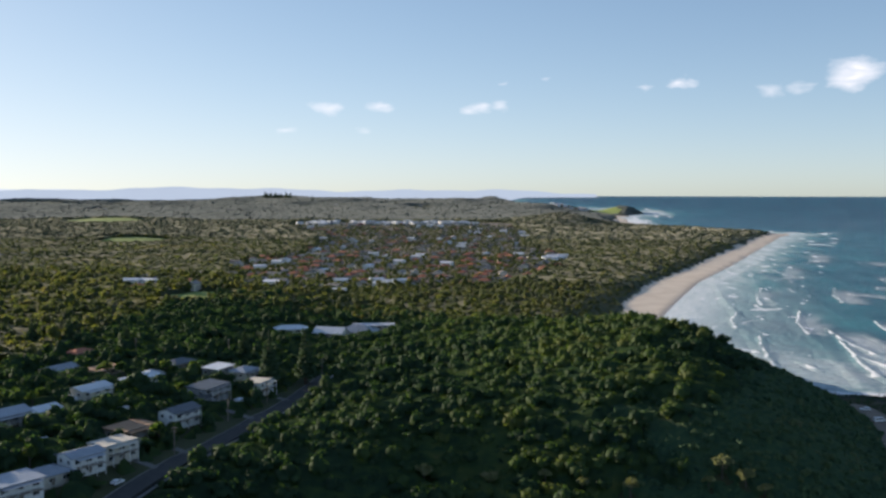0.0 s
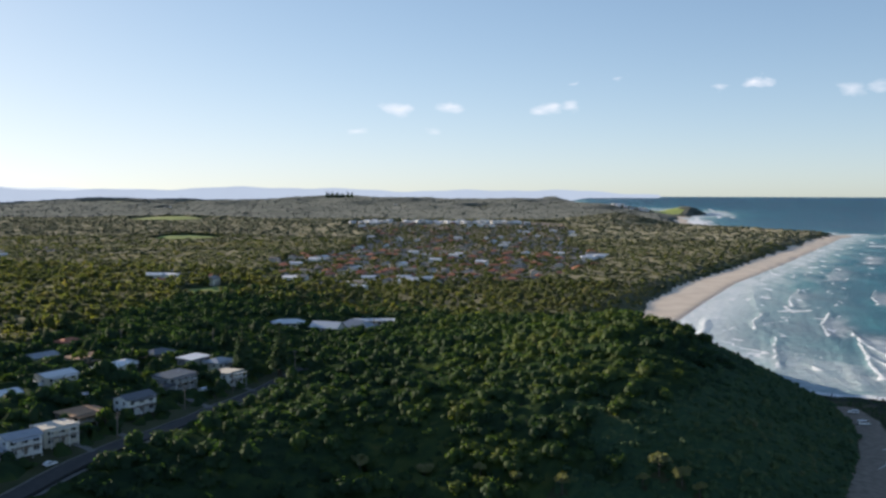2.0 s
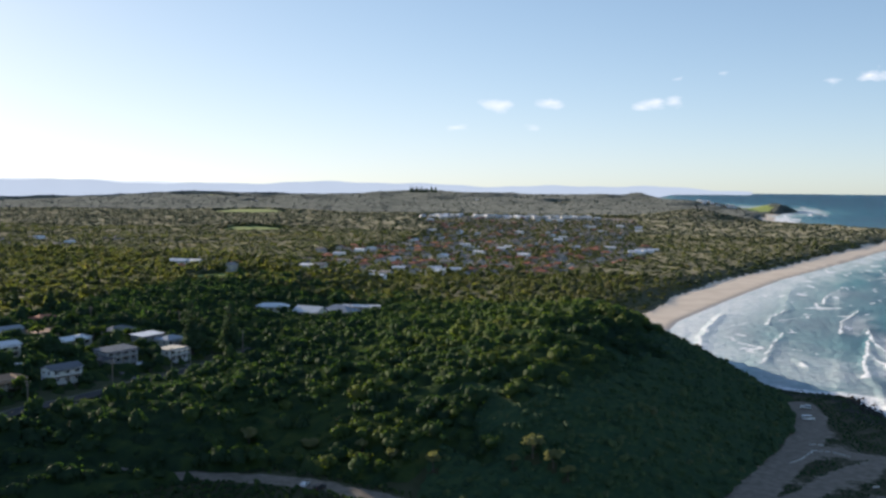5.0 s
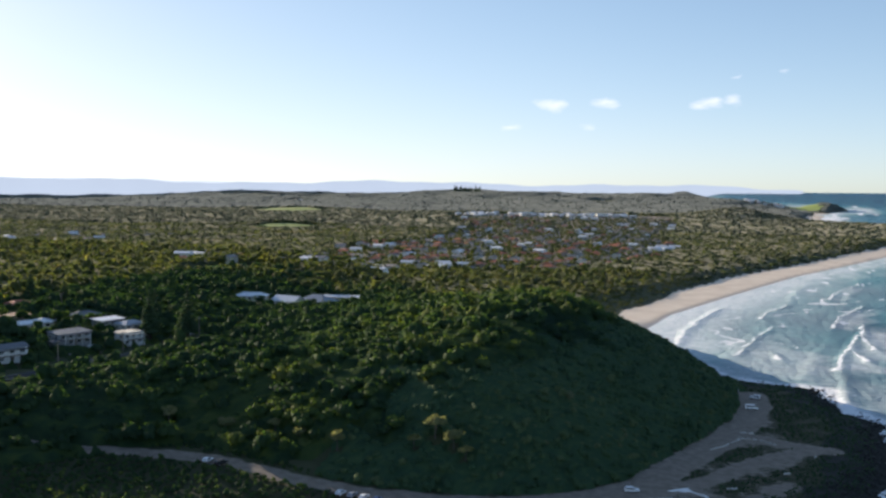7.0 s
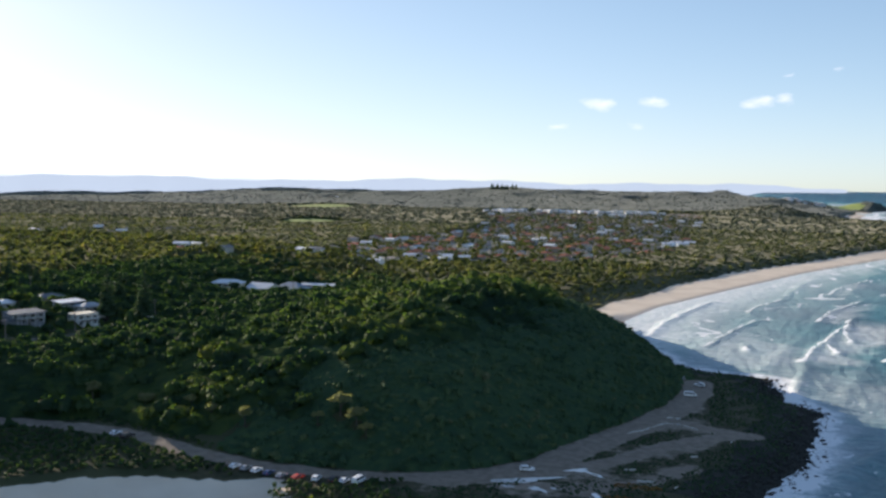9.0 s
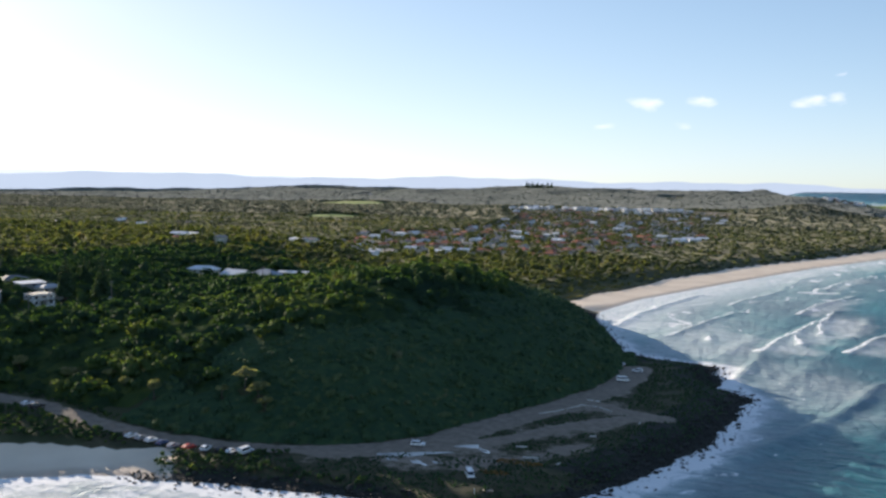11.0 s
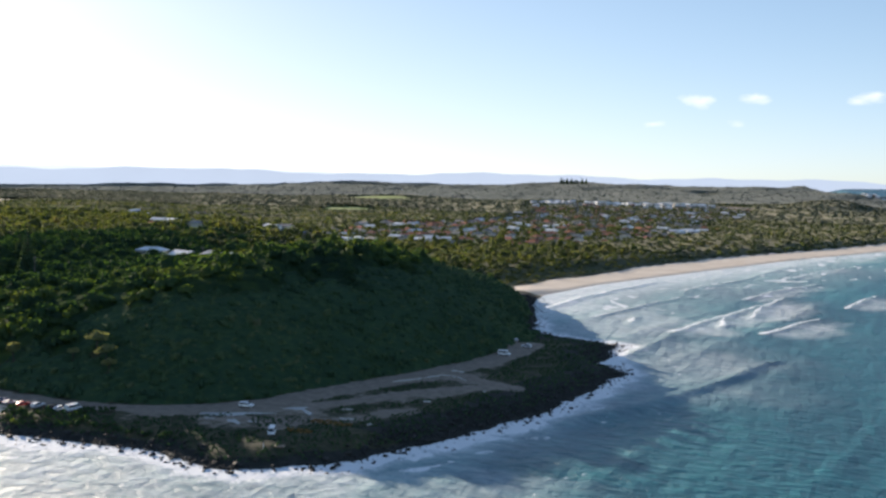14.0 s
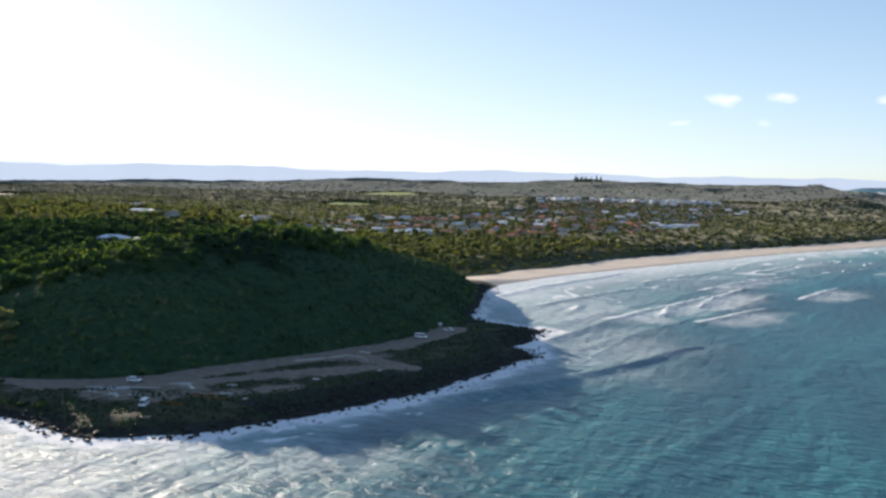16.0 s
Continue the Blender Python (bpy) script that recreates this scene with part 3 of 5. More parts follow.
# ---- sea ----
def beside(line, X, Y):
    """Signed metres from a line (positive to its right) and metres gone along it."""
    best, sign, gone, start = np.full(X.shape, 1e9), np.zeros(X.shape), np.zeros(X.shape), 0.0
    for (ax, ay), (bx, by) in zip(line, line[1:]):
        dx, dy = bx - ax, by - ay
        long = math.hypot(dx, dy)
        u = ((X - ax) * dx + (Y - ay) * dy) / (long * long)
        v = np.clip(u, 0, 1)
        g = np.hypot(X - ax - v * dx, Y - ay - v * dy)
        near = g < best
        best = np.where(near, g, best)
        sign = np.where(near, np.sign((X - ax) * dy - (Y - ay) * dx), sign)
        gone = np.where(near, start + u * long, gone)
        start += long
    return best * sign, gone, start


xs, ys = graded(110, 400, 1.8, -5200, 5200, 0.055), graded(215, 760, 2.6, -3000, 5300, 0.045)
X, Y, F = grid(xs, ys)
off = -coast(X, Y)
reach = np.hypot(X - 180, Y)
beachy = smooth(520, 620, Y)
phase = (X * 0.97 - Y * 0.22) / 46 + 0.10 * wobble(X, Y, 150, 1) + 0.05
k, u = np.floor(phase), phase - np.floor(phase)
crest = np.exp(-((u - 0.5) / np.where(u < 0.5, 0.05, 0.13)) ** 2)
side = X * 0.22 + Y * 0.97
zone = smooth(8, 25, off) * smooth(190 + 40 * beachy, 110, off)
swell = crest * (0.22 + 0.45 * zone) * (0.65 + 0.5 * wobble(X, Y, 70, 4)) * smooth(2, 40, off) * smooth(2500, 900, reach)
chopz = (0.08 * wobble(X, Y, 13, 3) + 0.04 * wobble(X, Y, 6.1, 5)) * smooth(0, 20, off) * smooth(1200, 500, reach)
# breaking fronts: line from its lumpy end on, froth, width of the spent foam behind it and its strength
FRONTS = [([(203, 572), (208, 590), (219, 637), (238, 700)], 0.85, 20, 0.45), ([(255, 540), (256, 552), (265, 590), (284, 655), (291, 680)], 1.0, 42, 0.6), ([(299, 556), (301, 566), (312, 598), (326, 636)], 1.0, 30, 0.5),
          ([(170, 600), (175, 650), (186, 716), (204, 790)], 0.9, 14, 0.4), ([(252, 338), (269, 373), (284, 405), (307, 480)], 0.22, 12, 0.12, 1.5), ([(238, 425), (244, 452), (257, 540)], 0.25, 14, 0.2, 1.2), ([(225, 272), (229, 274), (235, 284), (244, 293)], 0.8, 8, 0.3, 0.1), ([(223, 281), (231, 303), (241, 315), (257, 318)], 0.75, 10, 0.4, 0.1), ([(276, 700), (292, 765), (325, 850)], 0.9, 26, 0.5), ([(340, 690), (346, 722), (362, 780)], 0.9, 36, 0.5),
          ([(232, 735), (238, 770), (262, 836)], 0.8, 20, 0.45), ([(300, 880), (322, 960), (360, 1050)], 0.9, 22, 0.5), ([(388, 900), (402, 955), (436, 1040)], 0.9, 34, 0.5), ([(420, 1150), (452, 1240), (500, 1350)], 0.8, 30, 0.5),
          ([(520, 1080), (540, 1150), (560, 1200)], 0.9, 40, 0.5), ([(560, 1420), (600, 1520), (650, 1640)], 0.8, 34, 0.5), ([(480, 1020), (492, 1060)], 0.9, 20, 0.5), ([(700, 1300), (725, 1390)], 0.9, 50, 0.45),
          ([(288, 614), (289, 648), (293, 685), (303, 733)], 1.0, 34, 0.6), ([(450, 933), (438, 953), (429, 968), (427, 995)], 1.0, 40, 0.55), ([(276, 571), (274, 594), (273, 612)], 1.0, 24, 0.5), ([(637, 1348), (634, 1400), (625, 1432)], 0.9, 46, 0.5), ([(454, 1169), (451, 1192)], 0.9, 20, 0.3), ([(228, 565), (226, 587)], 0.9, 14, 0.4)]
front, rips = np.zeros(X.shape), np.zeros(X.shape)
for line, froth, wide, spent, *rise in FRONTS:
    g, gone, total_len = beside(line, X + 1.6 * wobble(X, Y, 17, 2) + 0.7 * wobble(X, Y, 6, 9), Y)
    scale_up = max(1.0, line[0][1] / 700)
    width = (1.3 + 2.2 * np.exp(-(np.maximum(gone, 0) / 11) ** 2) + 0.5 * np.maximum(wobble(X, Y, 12, 5), 0)) * scale_up
    ends = smooth(-4, 2, gone) * smooth(total_len + 6, total_len - 12, gone)
    front = np.maximum(front, froth * np.exp(-(g / width) ** 2) * ends * (0.85 + 0.25 * wobble(X, Y, 9, 7)))
    swell = np.maximum(swell, (rise[0] if rise else froth) * np.exp(-(g / np.where(g < 0, 1.8, 5.0)) ** 2) * smooth(-14, 4, gone) * smooth(total_len + 40, total_len - 10, gone))
    wide = wide * (1 + 0.35 * wobble(X, Y, 26, 3))
    rips = np.maximum(rips, spent * smooth(-0.5, 1.2, g) * smooth(wide, wide * 0.45, g) * smooth(-10, 12, gone) * smooth(total_len + 8, total_len * 0.55, gone) * (0.9 + 0.25 * wobble(X, Y, 11, 6)))
Zs = swell + chopz + 79 * np.clip((reach - 3600) / 1300, 0, 1) ** 1.5 * smooth(80, 420, X)
near0 = np.maximum(off, 0)
# spent foam: a broad pale skirt off the beach, a narrow one round the rocks
streak = wobble(X * 0.97 - Y * 0.22, side * 0.3, 14, 4)
veil = beachy * (0.52 * smooth(75, 10, off) + 0.3 * smooth(165, 70, off) * smooth(1300, 800, Y) + 0.26 * smooth(150, 60, off) * smooth(800, 1300, Y) * smooth(-0.35, 0.5, streak + 0.5 * wobble(X, Y, 45, 2)))
veil = veil + (1 - beachy) * (0.8 * np.exp(-(near0 / 11) ** 2) + 0.30 * np.exp(-(near0 / 30) ** 2) * (0.7 + 0.6 * wobble(X, Y, 15, 2)))
veil = np.maximum(veil, 0.34 * smooth(75, 20, np.hypot((X - 262) / 1.0, (Y - 452) / 1.5) + 14 * wobble(X, Y, 22, 8)))
veil = np.maximum(veil, 0.75 * smooth(62, 6, off) * smooth(175, 120, X) * (Y < 275) * (0.8 + 0.35 * wobble(X, Y, 12, 3)))
veil = np.maximum(veil, 0.5 * smooth(85, 25, np.hypot((X - 222) / 0.8, (Y - 560) / 1.3) + 12 * wobble(X, Y, 15, 4)))
veil = np.maximum(veil, 0.5 * smooth(170, 40, off) * smooth(300, 215, X) * (Y < 285) * (0.75 + 0.4 * wobble(X, Y, 19, 6)))   # milky water off the south beach
veil = np.clip(np.maximum(veil, rips), 0, 0.9)
# crisp froth: swash lines, the rocks' edge, breaking fronts, the far points
lines = np.zeros(X.shape)
for at, sway, thick, gain, seed in ((4, 5, 1.4, 0.85, 1), (22, 13, 2.2, 1.1, 3), (46, 17, 2.3, 1.1, 8), (76, 20, 2.2, 1.0, 5), (112, 24, 2.2, 1.0, 6)):
    gate = smooth(-0.1, 0.25, wobble(X, Y, 30, seed + 2)) if at > 10 else 1.0
    fat = thick * np.clip(Y / 650, 1, 2.4)
    lines = np.maximum(lines, gain * gate * np.exp(-((off - at - sway * wobble(X, Y, 34, seed) - 0.25 * sway * wobble(X, Y, 9, seed)) / fat) ** 2))
edge = np.exp(-(near0 / 9.0) ** 2) * (1 - beachy) * (0.78 + 0.2 * wobble(X, Y, 7, 2)) + 0.4 * smooth(26, 6, off) * (1 - beachy) * (0.7 + 0.6 * wobble(X, Y, 9, 4))
for at, sway, thick, seed in ((15, 5, 1.3, 4), (27, 8, 1.0, 9), (44, 9, 0.9, 2)):   # spent lace drifting off the rocks
    gate = smooth(0.0, 0.35, wobble(X, Y, 21, seed + 1))
    edge = np.maximum(edge, 0.72 * gate * (1 - beachy) * np.exp(-((off - at - sway * wobble(X, Y, 19, seed) - 2 * wobble(X, Y, 5, seed)) / thick) ** 2))
south = smooth(46, 6, off) * smooth(165, 120, X) * (Y < 275) * (0.55 + 0.4 * wobble(X, Y, 10, 3))
outer = 0.8 * np.exp(-((Y - 2390 - 20 * wobble(X, Y, 90, 2)) / 16) ** 2) * smooth(820, 900, X) * smooth(2200, 1500, X)
outer = outer + 0.9 * smooth(150, 10, off) * smooth(2550, 2800, Y) * smooth(3800, 3400, Y)
flecks = 0.3 * smooth(0.55, 0.9, wobble(X, Y * 0.5, 19, 6)) * smooth(300, 80, off)
foam = np.clip(np.maximum.reduce([lines * beachy, edge, south, outer, flecks, front * 1.25, 0.55 * rips * smooth(-0.2, 0.5, wobble(X, Y, 8, 2))]), 0, 1)
shallow = 0.7 * np.exp(-near0 / 80) * (0.3 + 0.7 * beachy) + 0.16 * smooth(500, 60, off) + 0.12 * smooth(320, 260, Y) * smooth(200, 320, X)
sea = mesh_object("sea", np.stack([X, Y, Zs], -1).reshape(-1, 3), F, SEA, True, dict(foam=foam, shallow=shallow, veil=veil))
tagged(sea, "blue-green sea with white surf and swell lines", "sea", kind="structure")


# ---- far hills behind everything ----
def hills(name, base, tops, dist, mat, az0, az1, seed, depth):
    """A long rounded ridge round the horizon."""
    az = np.radians(np.linspace(az0, az1, 260))
    h = tops(np.degrees(az))
    rows = []
    for f, r in ((0.0, -depth), (0.6, -depth * 0.55), (0.92, -depth * 0.2), (1.0, 0.0), (0.5, depth * 0.3), (-0.3, depth * 0.5)):
        R = dist + r
        rows.append(np.stack([180 + R * np.sin(az), R * np.cos(az), base + (h - base) * f], -1))
    V = np.stack(rows, 0)
    i = np.arange(V.shape[0] * V.shape[1]).reshape(V.shape[:2])
    F = np.stack([i[:-1, :-1], i[:-1, 1:], i[1:, 1:], i[1:, :-1]], -1).reshape(-1, 4)
    return mesh_object(name, V.reshape(-1, 3), F, mat, True)


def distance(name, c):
    """The far backdrop: hills that glow by themselves, haze painted into their colour."""
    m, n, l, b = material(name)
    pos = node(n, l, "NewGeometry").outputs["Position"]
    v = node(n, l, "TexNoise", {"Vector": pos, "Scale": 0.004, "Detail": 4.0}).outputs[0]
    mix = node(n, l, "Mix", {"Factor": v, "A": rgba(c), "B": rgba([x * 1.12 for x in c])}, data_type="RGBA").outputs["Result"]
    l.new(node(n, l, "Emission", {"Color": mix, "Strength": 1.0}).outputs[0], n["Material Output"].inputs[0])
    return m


# both ranges emit a pale blue that paints in the haze before them
HILL_BLUE = distance("haze_glow_blue_hills", (0.29, 0.34, 0.405))
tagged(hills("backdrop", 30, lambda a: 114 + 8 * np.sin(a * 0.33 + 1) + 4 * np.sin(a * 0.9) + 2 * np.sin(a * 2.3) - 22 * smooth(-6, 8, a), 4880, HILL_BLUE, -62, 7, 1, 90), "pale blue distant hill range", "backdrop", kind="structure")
tagged(hills("backdrop", 40, lambda a: 108 + 16 * np.exp(-((a + 44) / 9) ** 2) + 10 * np.exp(-((a + 33) / 6) ** 2) + 3 * np.sin(a * 1.7), 4960, distance("haze_glow_pale_mountains", (0.44, 0.485, 0.52)), -75, -24, 2, 60), "faint pale mountains on the horizon", "backdrop", kind="structure")



# ---- woods ----
RNG = np.random.default_rng(7)
t = (1 + 5 ** 0.5) / 2
ICO_V = np.array([(-1, t, 0), (1, t, 0), (-1, -t, 0), (1, -t, 0), (0, -1, t), (0, 1, t), (0, -1, -t), (0, 1, -t), (t, 0, -1), (t, 0, 1), (-t, 0, -1), (-t, 0, 1)], float) / math.hypot(1, t)
ICO_ALL = np.array([(0, 11, 5), (0, 5, 1), (0, 1, 7), (0, 7, 10), (0, 10, 11), (1, 5, 9), (5, 11, 4), (11, 10, 2), (10, 7, 6), (7, 1, 8),
                  (3, 9, 4), (3, 4, 2), (3, 2, 6), (3, 6, 8), (3, 8, 9), (4, 9, 5), (2, 4, 11), (6, 2, 10), (8, 6, 7), (9, 8, 1)])
ICO_F = ICO_ALL[ICO_V[ICO_ALL].mean(1)[:, 2] > -0.4]   # crowns are open underneath


def scatter(x0, x1, y0, y1, step, keep):
    gx, gy = np.meshgrid(np.arange(x0, x1, step), np.arange(y0, y1, step))
    gx = (gx + RNG.uniform(-0.45, 0.45, gx.shape) * step).ravel()
    gy = (gy + RNG.uniform(-0.45, 0.45, gy.shape) * step).ravel()
    ok = keep(gx, gy)
    return gx[ok], gy[ok]


def crowns(C, R, tall, leaves, size, lumps=6, core=0.55, flat=0.8):
    """Leafy crowns round centres C with radii R: (vertices, triangles, tint picks). Each is a knot of lumps with loose leaf clumps on them."""
    n = len(C)
    squash = np.stack([np.ones(n), np.ones(n), flat * tall], -1)[:, None]
    ld = RNG.normal(size=(n, max(lumps, 1), 3))
    ld /= np.linalg.norm(ld, axis=2, keepdims=True)
    ld[..., 2] = np.abs(ld[..., 2]) * 0.9 - 0.15
    lr = RNG.uniform(0.34, 0.56, (n, max(lumps, 1), 1))
    # a rounded core and rounded lumps on it
    core_v = C[:, None] + ICO_V[None] * RNG.uniform(0.75, 1.2, (n, 12, 1)) * (R[:, None, None] * core) * squash
    lump_v = (ld * 0.58)[:, :lumps, None] + ICO_V[None, None] * RNG.uniform(0.78, 1.15, (n, lumps, 12, 1)) * lr[:, :lumps, None] * 0.84
    lump_v = C[:, None, None] + lump_v * R[:, None, None, None] * squash[:, None]
    ball_v = np.concatenate([core_v[:, None], lump_v], 1).reshape(-1, 3)
    balls = n * (lumps + 1)
    Vs, Fs, own = [ball_v], [(ICO_F[None] + 12 * np.arange(balls)[:, None, None]).reshape(-1, 3)], [np.repeat(np.arange(n), 12 * (lumps + 1))]
    if leaves:
        pick = RNG.integers(0, max(lumps, 1), (n, leaves))
        d = RNG.normal(size=(n, leaves, 3))
        d[..., 2] += 0.35
        d /= np.linalg.norm(d, axis=2, keepdims=True)
        rows = np.arange(n)[:, None]
        rel = ld[rows, pick] * 0.58 + d * lr[rows, pick] * RNG.uniform(0.85, 1.12, (n, leaves, 1))
        rel[..., 2] *= flat
        rel[..., 2] *= tall[:, None]
        P = C[:, None] + rel * R[:, None, None]
        nrm = d + 0.7 * RNG.normal(size=d.shape)
        nrm /= np.linalg.norm(nrm, axis=2, keepdims=True)
        a = np.cross(nrm, RNG.normal(size=d.shape))
        a /= np.linalg.norm(a, axis=2, keepdims=True) + 1e-9
        b = np.cross(nrm, a)
        s = (size * RNG.uniform(0.6, 1.4, (n, leaves, 1))) * np.clip(R[:, None, None] / R.mean(), 0.6, 1.5)
        quad = np.stack([P - a * s, P - b * s * 0.8 + nrm * s * 0.3, P + a * s, P + b * s * 0.8 + nrm * s * 0.3], 2)
        base = len(Vs[0]) + 4 * np.arange(n * leaves)
        Vs.append(quad.reshape(-1, 3))
        Fs += [np.stack([base, base + 1, base + 2], -1), np.stack([base, base + 2, base + 3], -1)]
        own.append(np.repeat(np.arange(n), leaves * 4))
    return np.concatenate(Vs), np.concatenate(Fs), np.concatenate(own)


def wood(name, label, gx, gy, r0, r1, lift, leaves, size, mat, tint, lumps=6, tall=1.0, flat=0.8, core=0.55):
    n = len(gx)
    R = RNG.uniform(r0, r1, n) * (0.85 + 0.3 * RNG.random(n) ** 2)
    h = land(gx, gy)
    hi = np.clip(RNG.normal(tall, 0.22 * tall, n), 0.6 * tall, 1.8 * tall)
    if name == "woodland":   # low at the back of the beach
        low = 0.4 + 0.6 * smooth(4, 70, np.where(gx > 0, coast(gx, gy) - beach_width(gx, gy), 99))
        hi, R = hi * low, R * (0.5 + 0.5 * low)
    C = np.stack([gx, gy, h + lift * R * hi], -1)
    V, F, own = crowns(C, R, hi, leaves, size, lumps, core, flat)
    tv = tint + 0.22 * RNG.normal(size=n) + 0.22 * wobble(gx, gy, 40, 3)
    if name == "hill_scrub":   # shade on the landward side, painted in as a darker tint
        tv = tv - 0.4 * smooth(40, -50, gx)
    ob = mesh_object(name, V, F, mat, True, dict(tint=np.clip(tv, 0, 1)[own] + RNG.uniform(-0.09, 0.09, len(own))))
    return tagged(ob, label, "trees", kind="stuff")


HOUSES = []   # plan circles kept free of woods: x, y, radius


def free(gx, gy):
    ok = np.ones(gx.shape, bool)
    for hx, hy, r in HOUSES:
        ok &= np.hypot(gx - hx, gy - hy) > r
    return ok


def in_town(gx, gy):
    return inside(TOWN, gx, gy)




def seen_side(gx, gy):
    return gx > np.minimum(-0.52 * gy - 40, 340 - 1.22 * (gy - 60))


def near_ok(gx, gy):
    d, s = coast(gx, gy), inside(FOOT, gx, gy)
    ok = (d > np.where((gy > 480) & (gx > 0), 5, 12)) & (s > -5) & (along(STREET, gx, gy) > 8.5) & (along(TRACK, gx, gy) > 5) & (along(MAIN, gx, gy) > 7)
    return ok & free(gx, gy) & (fields(gx, gy) < 0.3) & ~((along(STREET, gx, gy) < 26) & (gx < -64 - 0.2 * (430 - gy)) & (RNG.random(gx.shape) < 0.55) & (gy < 430))


def low_ok(gx, gy):
    """Scrub below the slope, between track and beach, and along the foot."""
    d, s = coast(gx, gy), inside(FOOT, gx, gy)
    b = np.where(gx < 88, 22, np.where(gy < 292, 8, 26))
    return (d > b) & (s < -4) & (gx < 158) & free(gx, gy) & (along(TRACK, gx, gy) > 4.5) & (inside(YARD, gx, gy) < -3) & (wobble(gx, gy, 8, 4) > -0.85)


def mid_ok(gx, gy):
    d, s = coast(gx, gy), inside(FOOT, gx, gy)
    ok = (d > beach_width(gx, gy) + 6) & free(gx, gy) & (fields(gx, gy) < 0.3) & seen_side(gx, gy) & (along(STREET, gx, gy) > 6)
    ok &= ~((gy < 620) & (s > 0) & (gx > -190)) & ((s > 0) | (gy > 600))
    return ok & ((in_town(gx, gy) < 0) | (RNG.random(gx.shape) < 0.16))


def far_ok(gx, gy):
    """Where closed woodland stands beyond the near flats."""
    d = coast(gx, gy)
    ok = (d > beach_width(gx, gy) + 2 + 7 * RNG.random(gx.shape) + 5 * wobble(gx, gy, 19, 3)) & (fields(gx, gy) < 0.3)
    return ok & (in_town(gx, gy) < 12 + 10 * wobble(gx, gy, 30, 2)) & free(gx, gy)


def town_ok(gx, gy):
    """Garden trees between the houses of the town."""
    return (in_town(gx, gy) > 0) & free(gx, gy) & (RNG.random(gx.shape) < 0.8) & ~((gy > 2290) & (gy < 2370))


def canopy(name, label, x0, x1, y0, y1, step, tall, mat, tint, keep, tops, rough=(0.3, 0.26), edge=85, size=5.0, leaves=0):
    """A closed canopy seen from afar: one rough sheet of crowns whose edge comes down to the ground."""
    xs, ys = np.arange(x0, x1, step), np.arange(y0, y1, step)
    X, Y, F = grid(xs, ys)
    X = X + RNG.uniform(-0.38, 0.38, X.shape) * step
    Y = Y + RNG.uniform(-0.38, 0.38, Y.shape) * step
    on = keep(X.ravel(), Y.ravel()).reshape(X.shape) & seen_side(X.ravel(), Y.ravel()).reshape(X.shape)
    rise = 0.72 + rough[0] * RNG.random(X.shape) ** 1.5 + rough[1] * wobble(X, Y, step * 5, 4) + 0.22 * wobble(X, Y, step * 17, 5)
    Z = land(X, Y) + np.where(on, tall * np.maximum(rise, 0.3) * (0.14 + 0.86 * smooth(0, edge, coast(X, Y) - beach_width(X, Y))), -1.0)
    F = F[on.ravel()[F].any(1)]
    # the last term paints the coast hill's shaded side into the tint
    tv = tint + 0.2 * RNG.normal(size=X.shape) + 0.3 * wobble(X, Y, 110, 3) + 0.12 * wobble(X, Y, 27, 6) + 0.25 * wobble(X, Y * 2.2, 260, 7) - 0.9 * np.exp(-((X - 345) / 130) ** 4 - ((Y - 2700) / 220) ** 2)
    use = np.unique(F)
    index = np.zeros(X.size, np.int64)
    index[use] = np.arange(len(use))
    V = np.stack([X, Y, Z], -1).reshape(-1, 3)[use]
    under = mesh_object(name, V, index[F], mat, True, dict(tint=np.clip(tv, 0, 1).ravel()[use]))
    tagged(under, label, "trees", kind="stuff")
    if not tops:
        return under
    # rounded tree tops that stand out of it
    pick = np.flatnonzero(on.ravel())
    pick = pick[RNG.random(len(pick)) < tops]
    n = len(pick)
    P = np.stack([X, Y, Z], -1).reshape(-1, 3)[pick] - np.array([0, 0, 0.1 * step])
    Vt, Ft, own = crowns(P, size * RNG.uniform(0.7, 1.25, n), RNG.uniform(0.55, 0.9, n), leaves, 0.16 * size, 0, 0.75)
    ob = mesh_object(name + "_crowns", Vt, Ft, mat, True, dict(tint=np.clip(tv, 0, 1).ravel()[pick][own] + RNG.uniform(-0.06, 0.06, len(own))))
    return tagged(ob, label, "trees", kind="stuff")



# ---- houses ----
def root(name, x, y, turn, label, category, group="", sink=0.0):
    e = new(name)
    e.matrix_basis = pose(x, y, height(x, y) - sink, 0, 0, turn)
    return tagged(e, label, category, group)


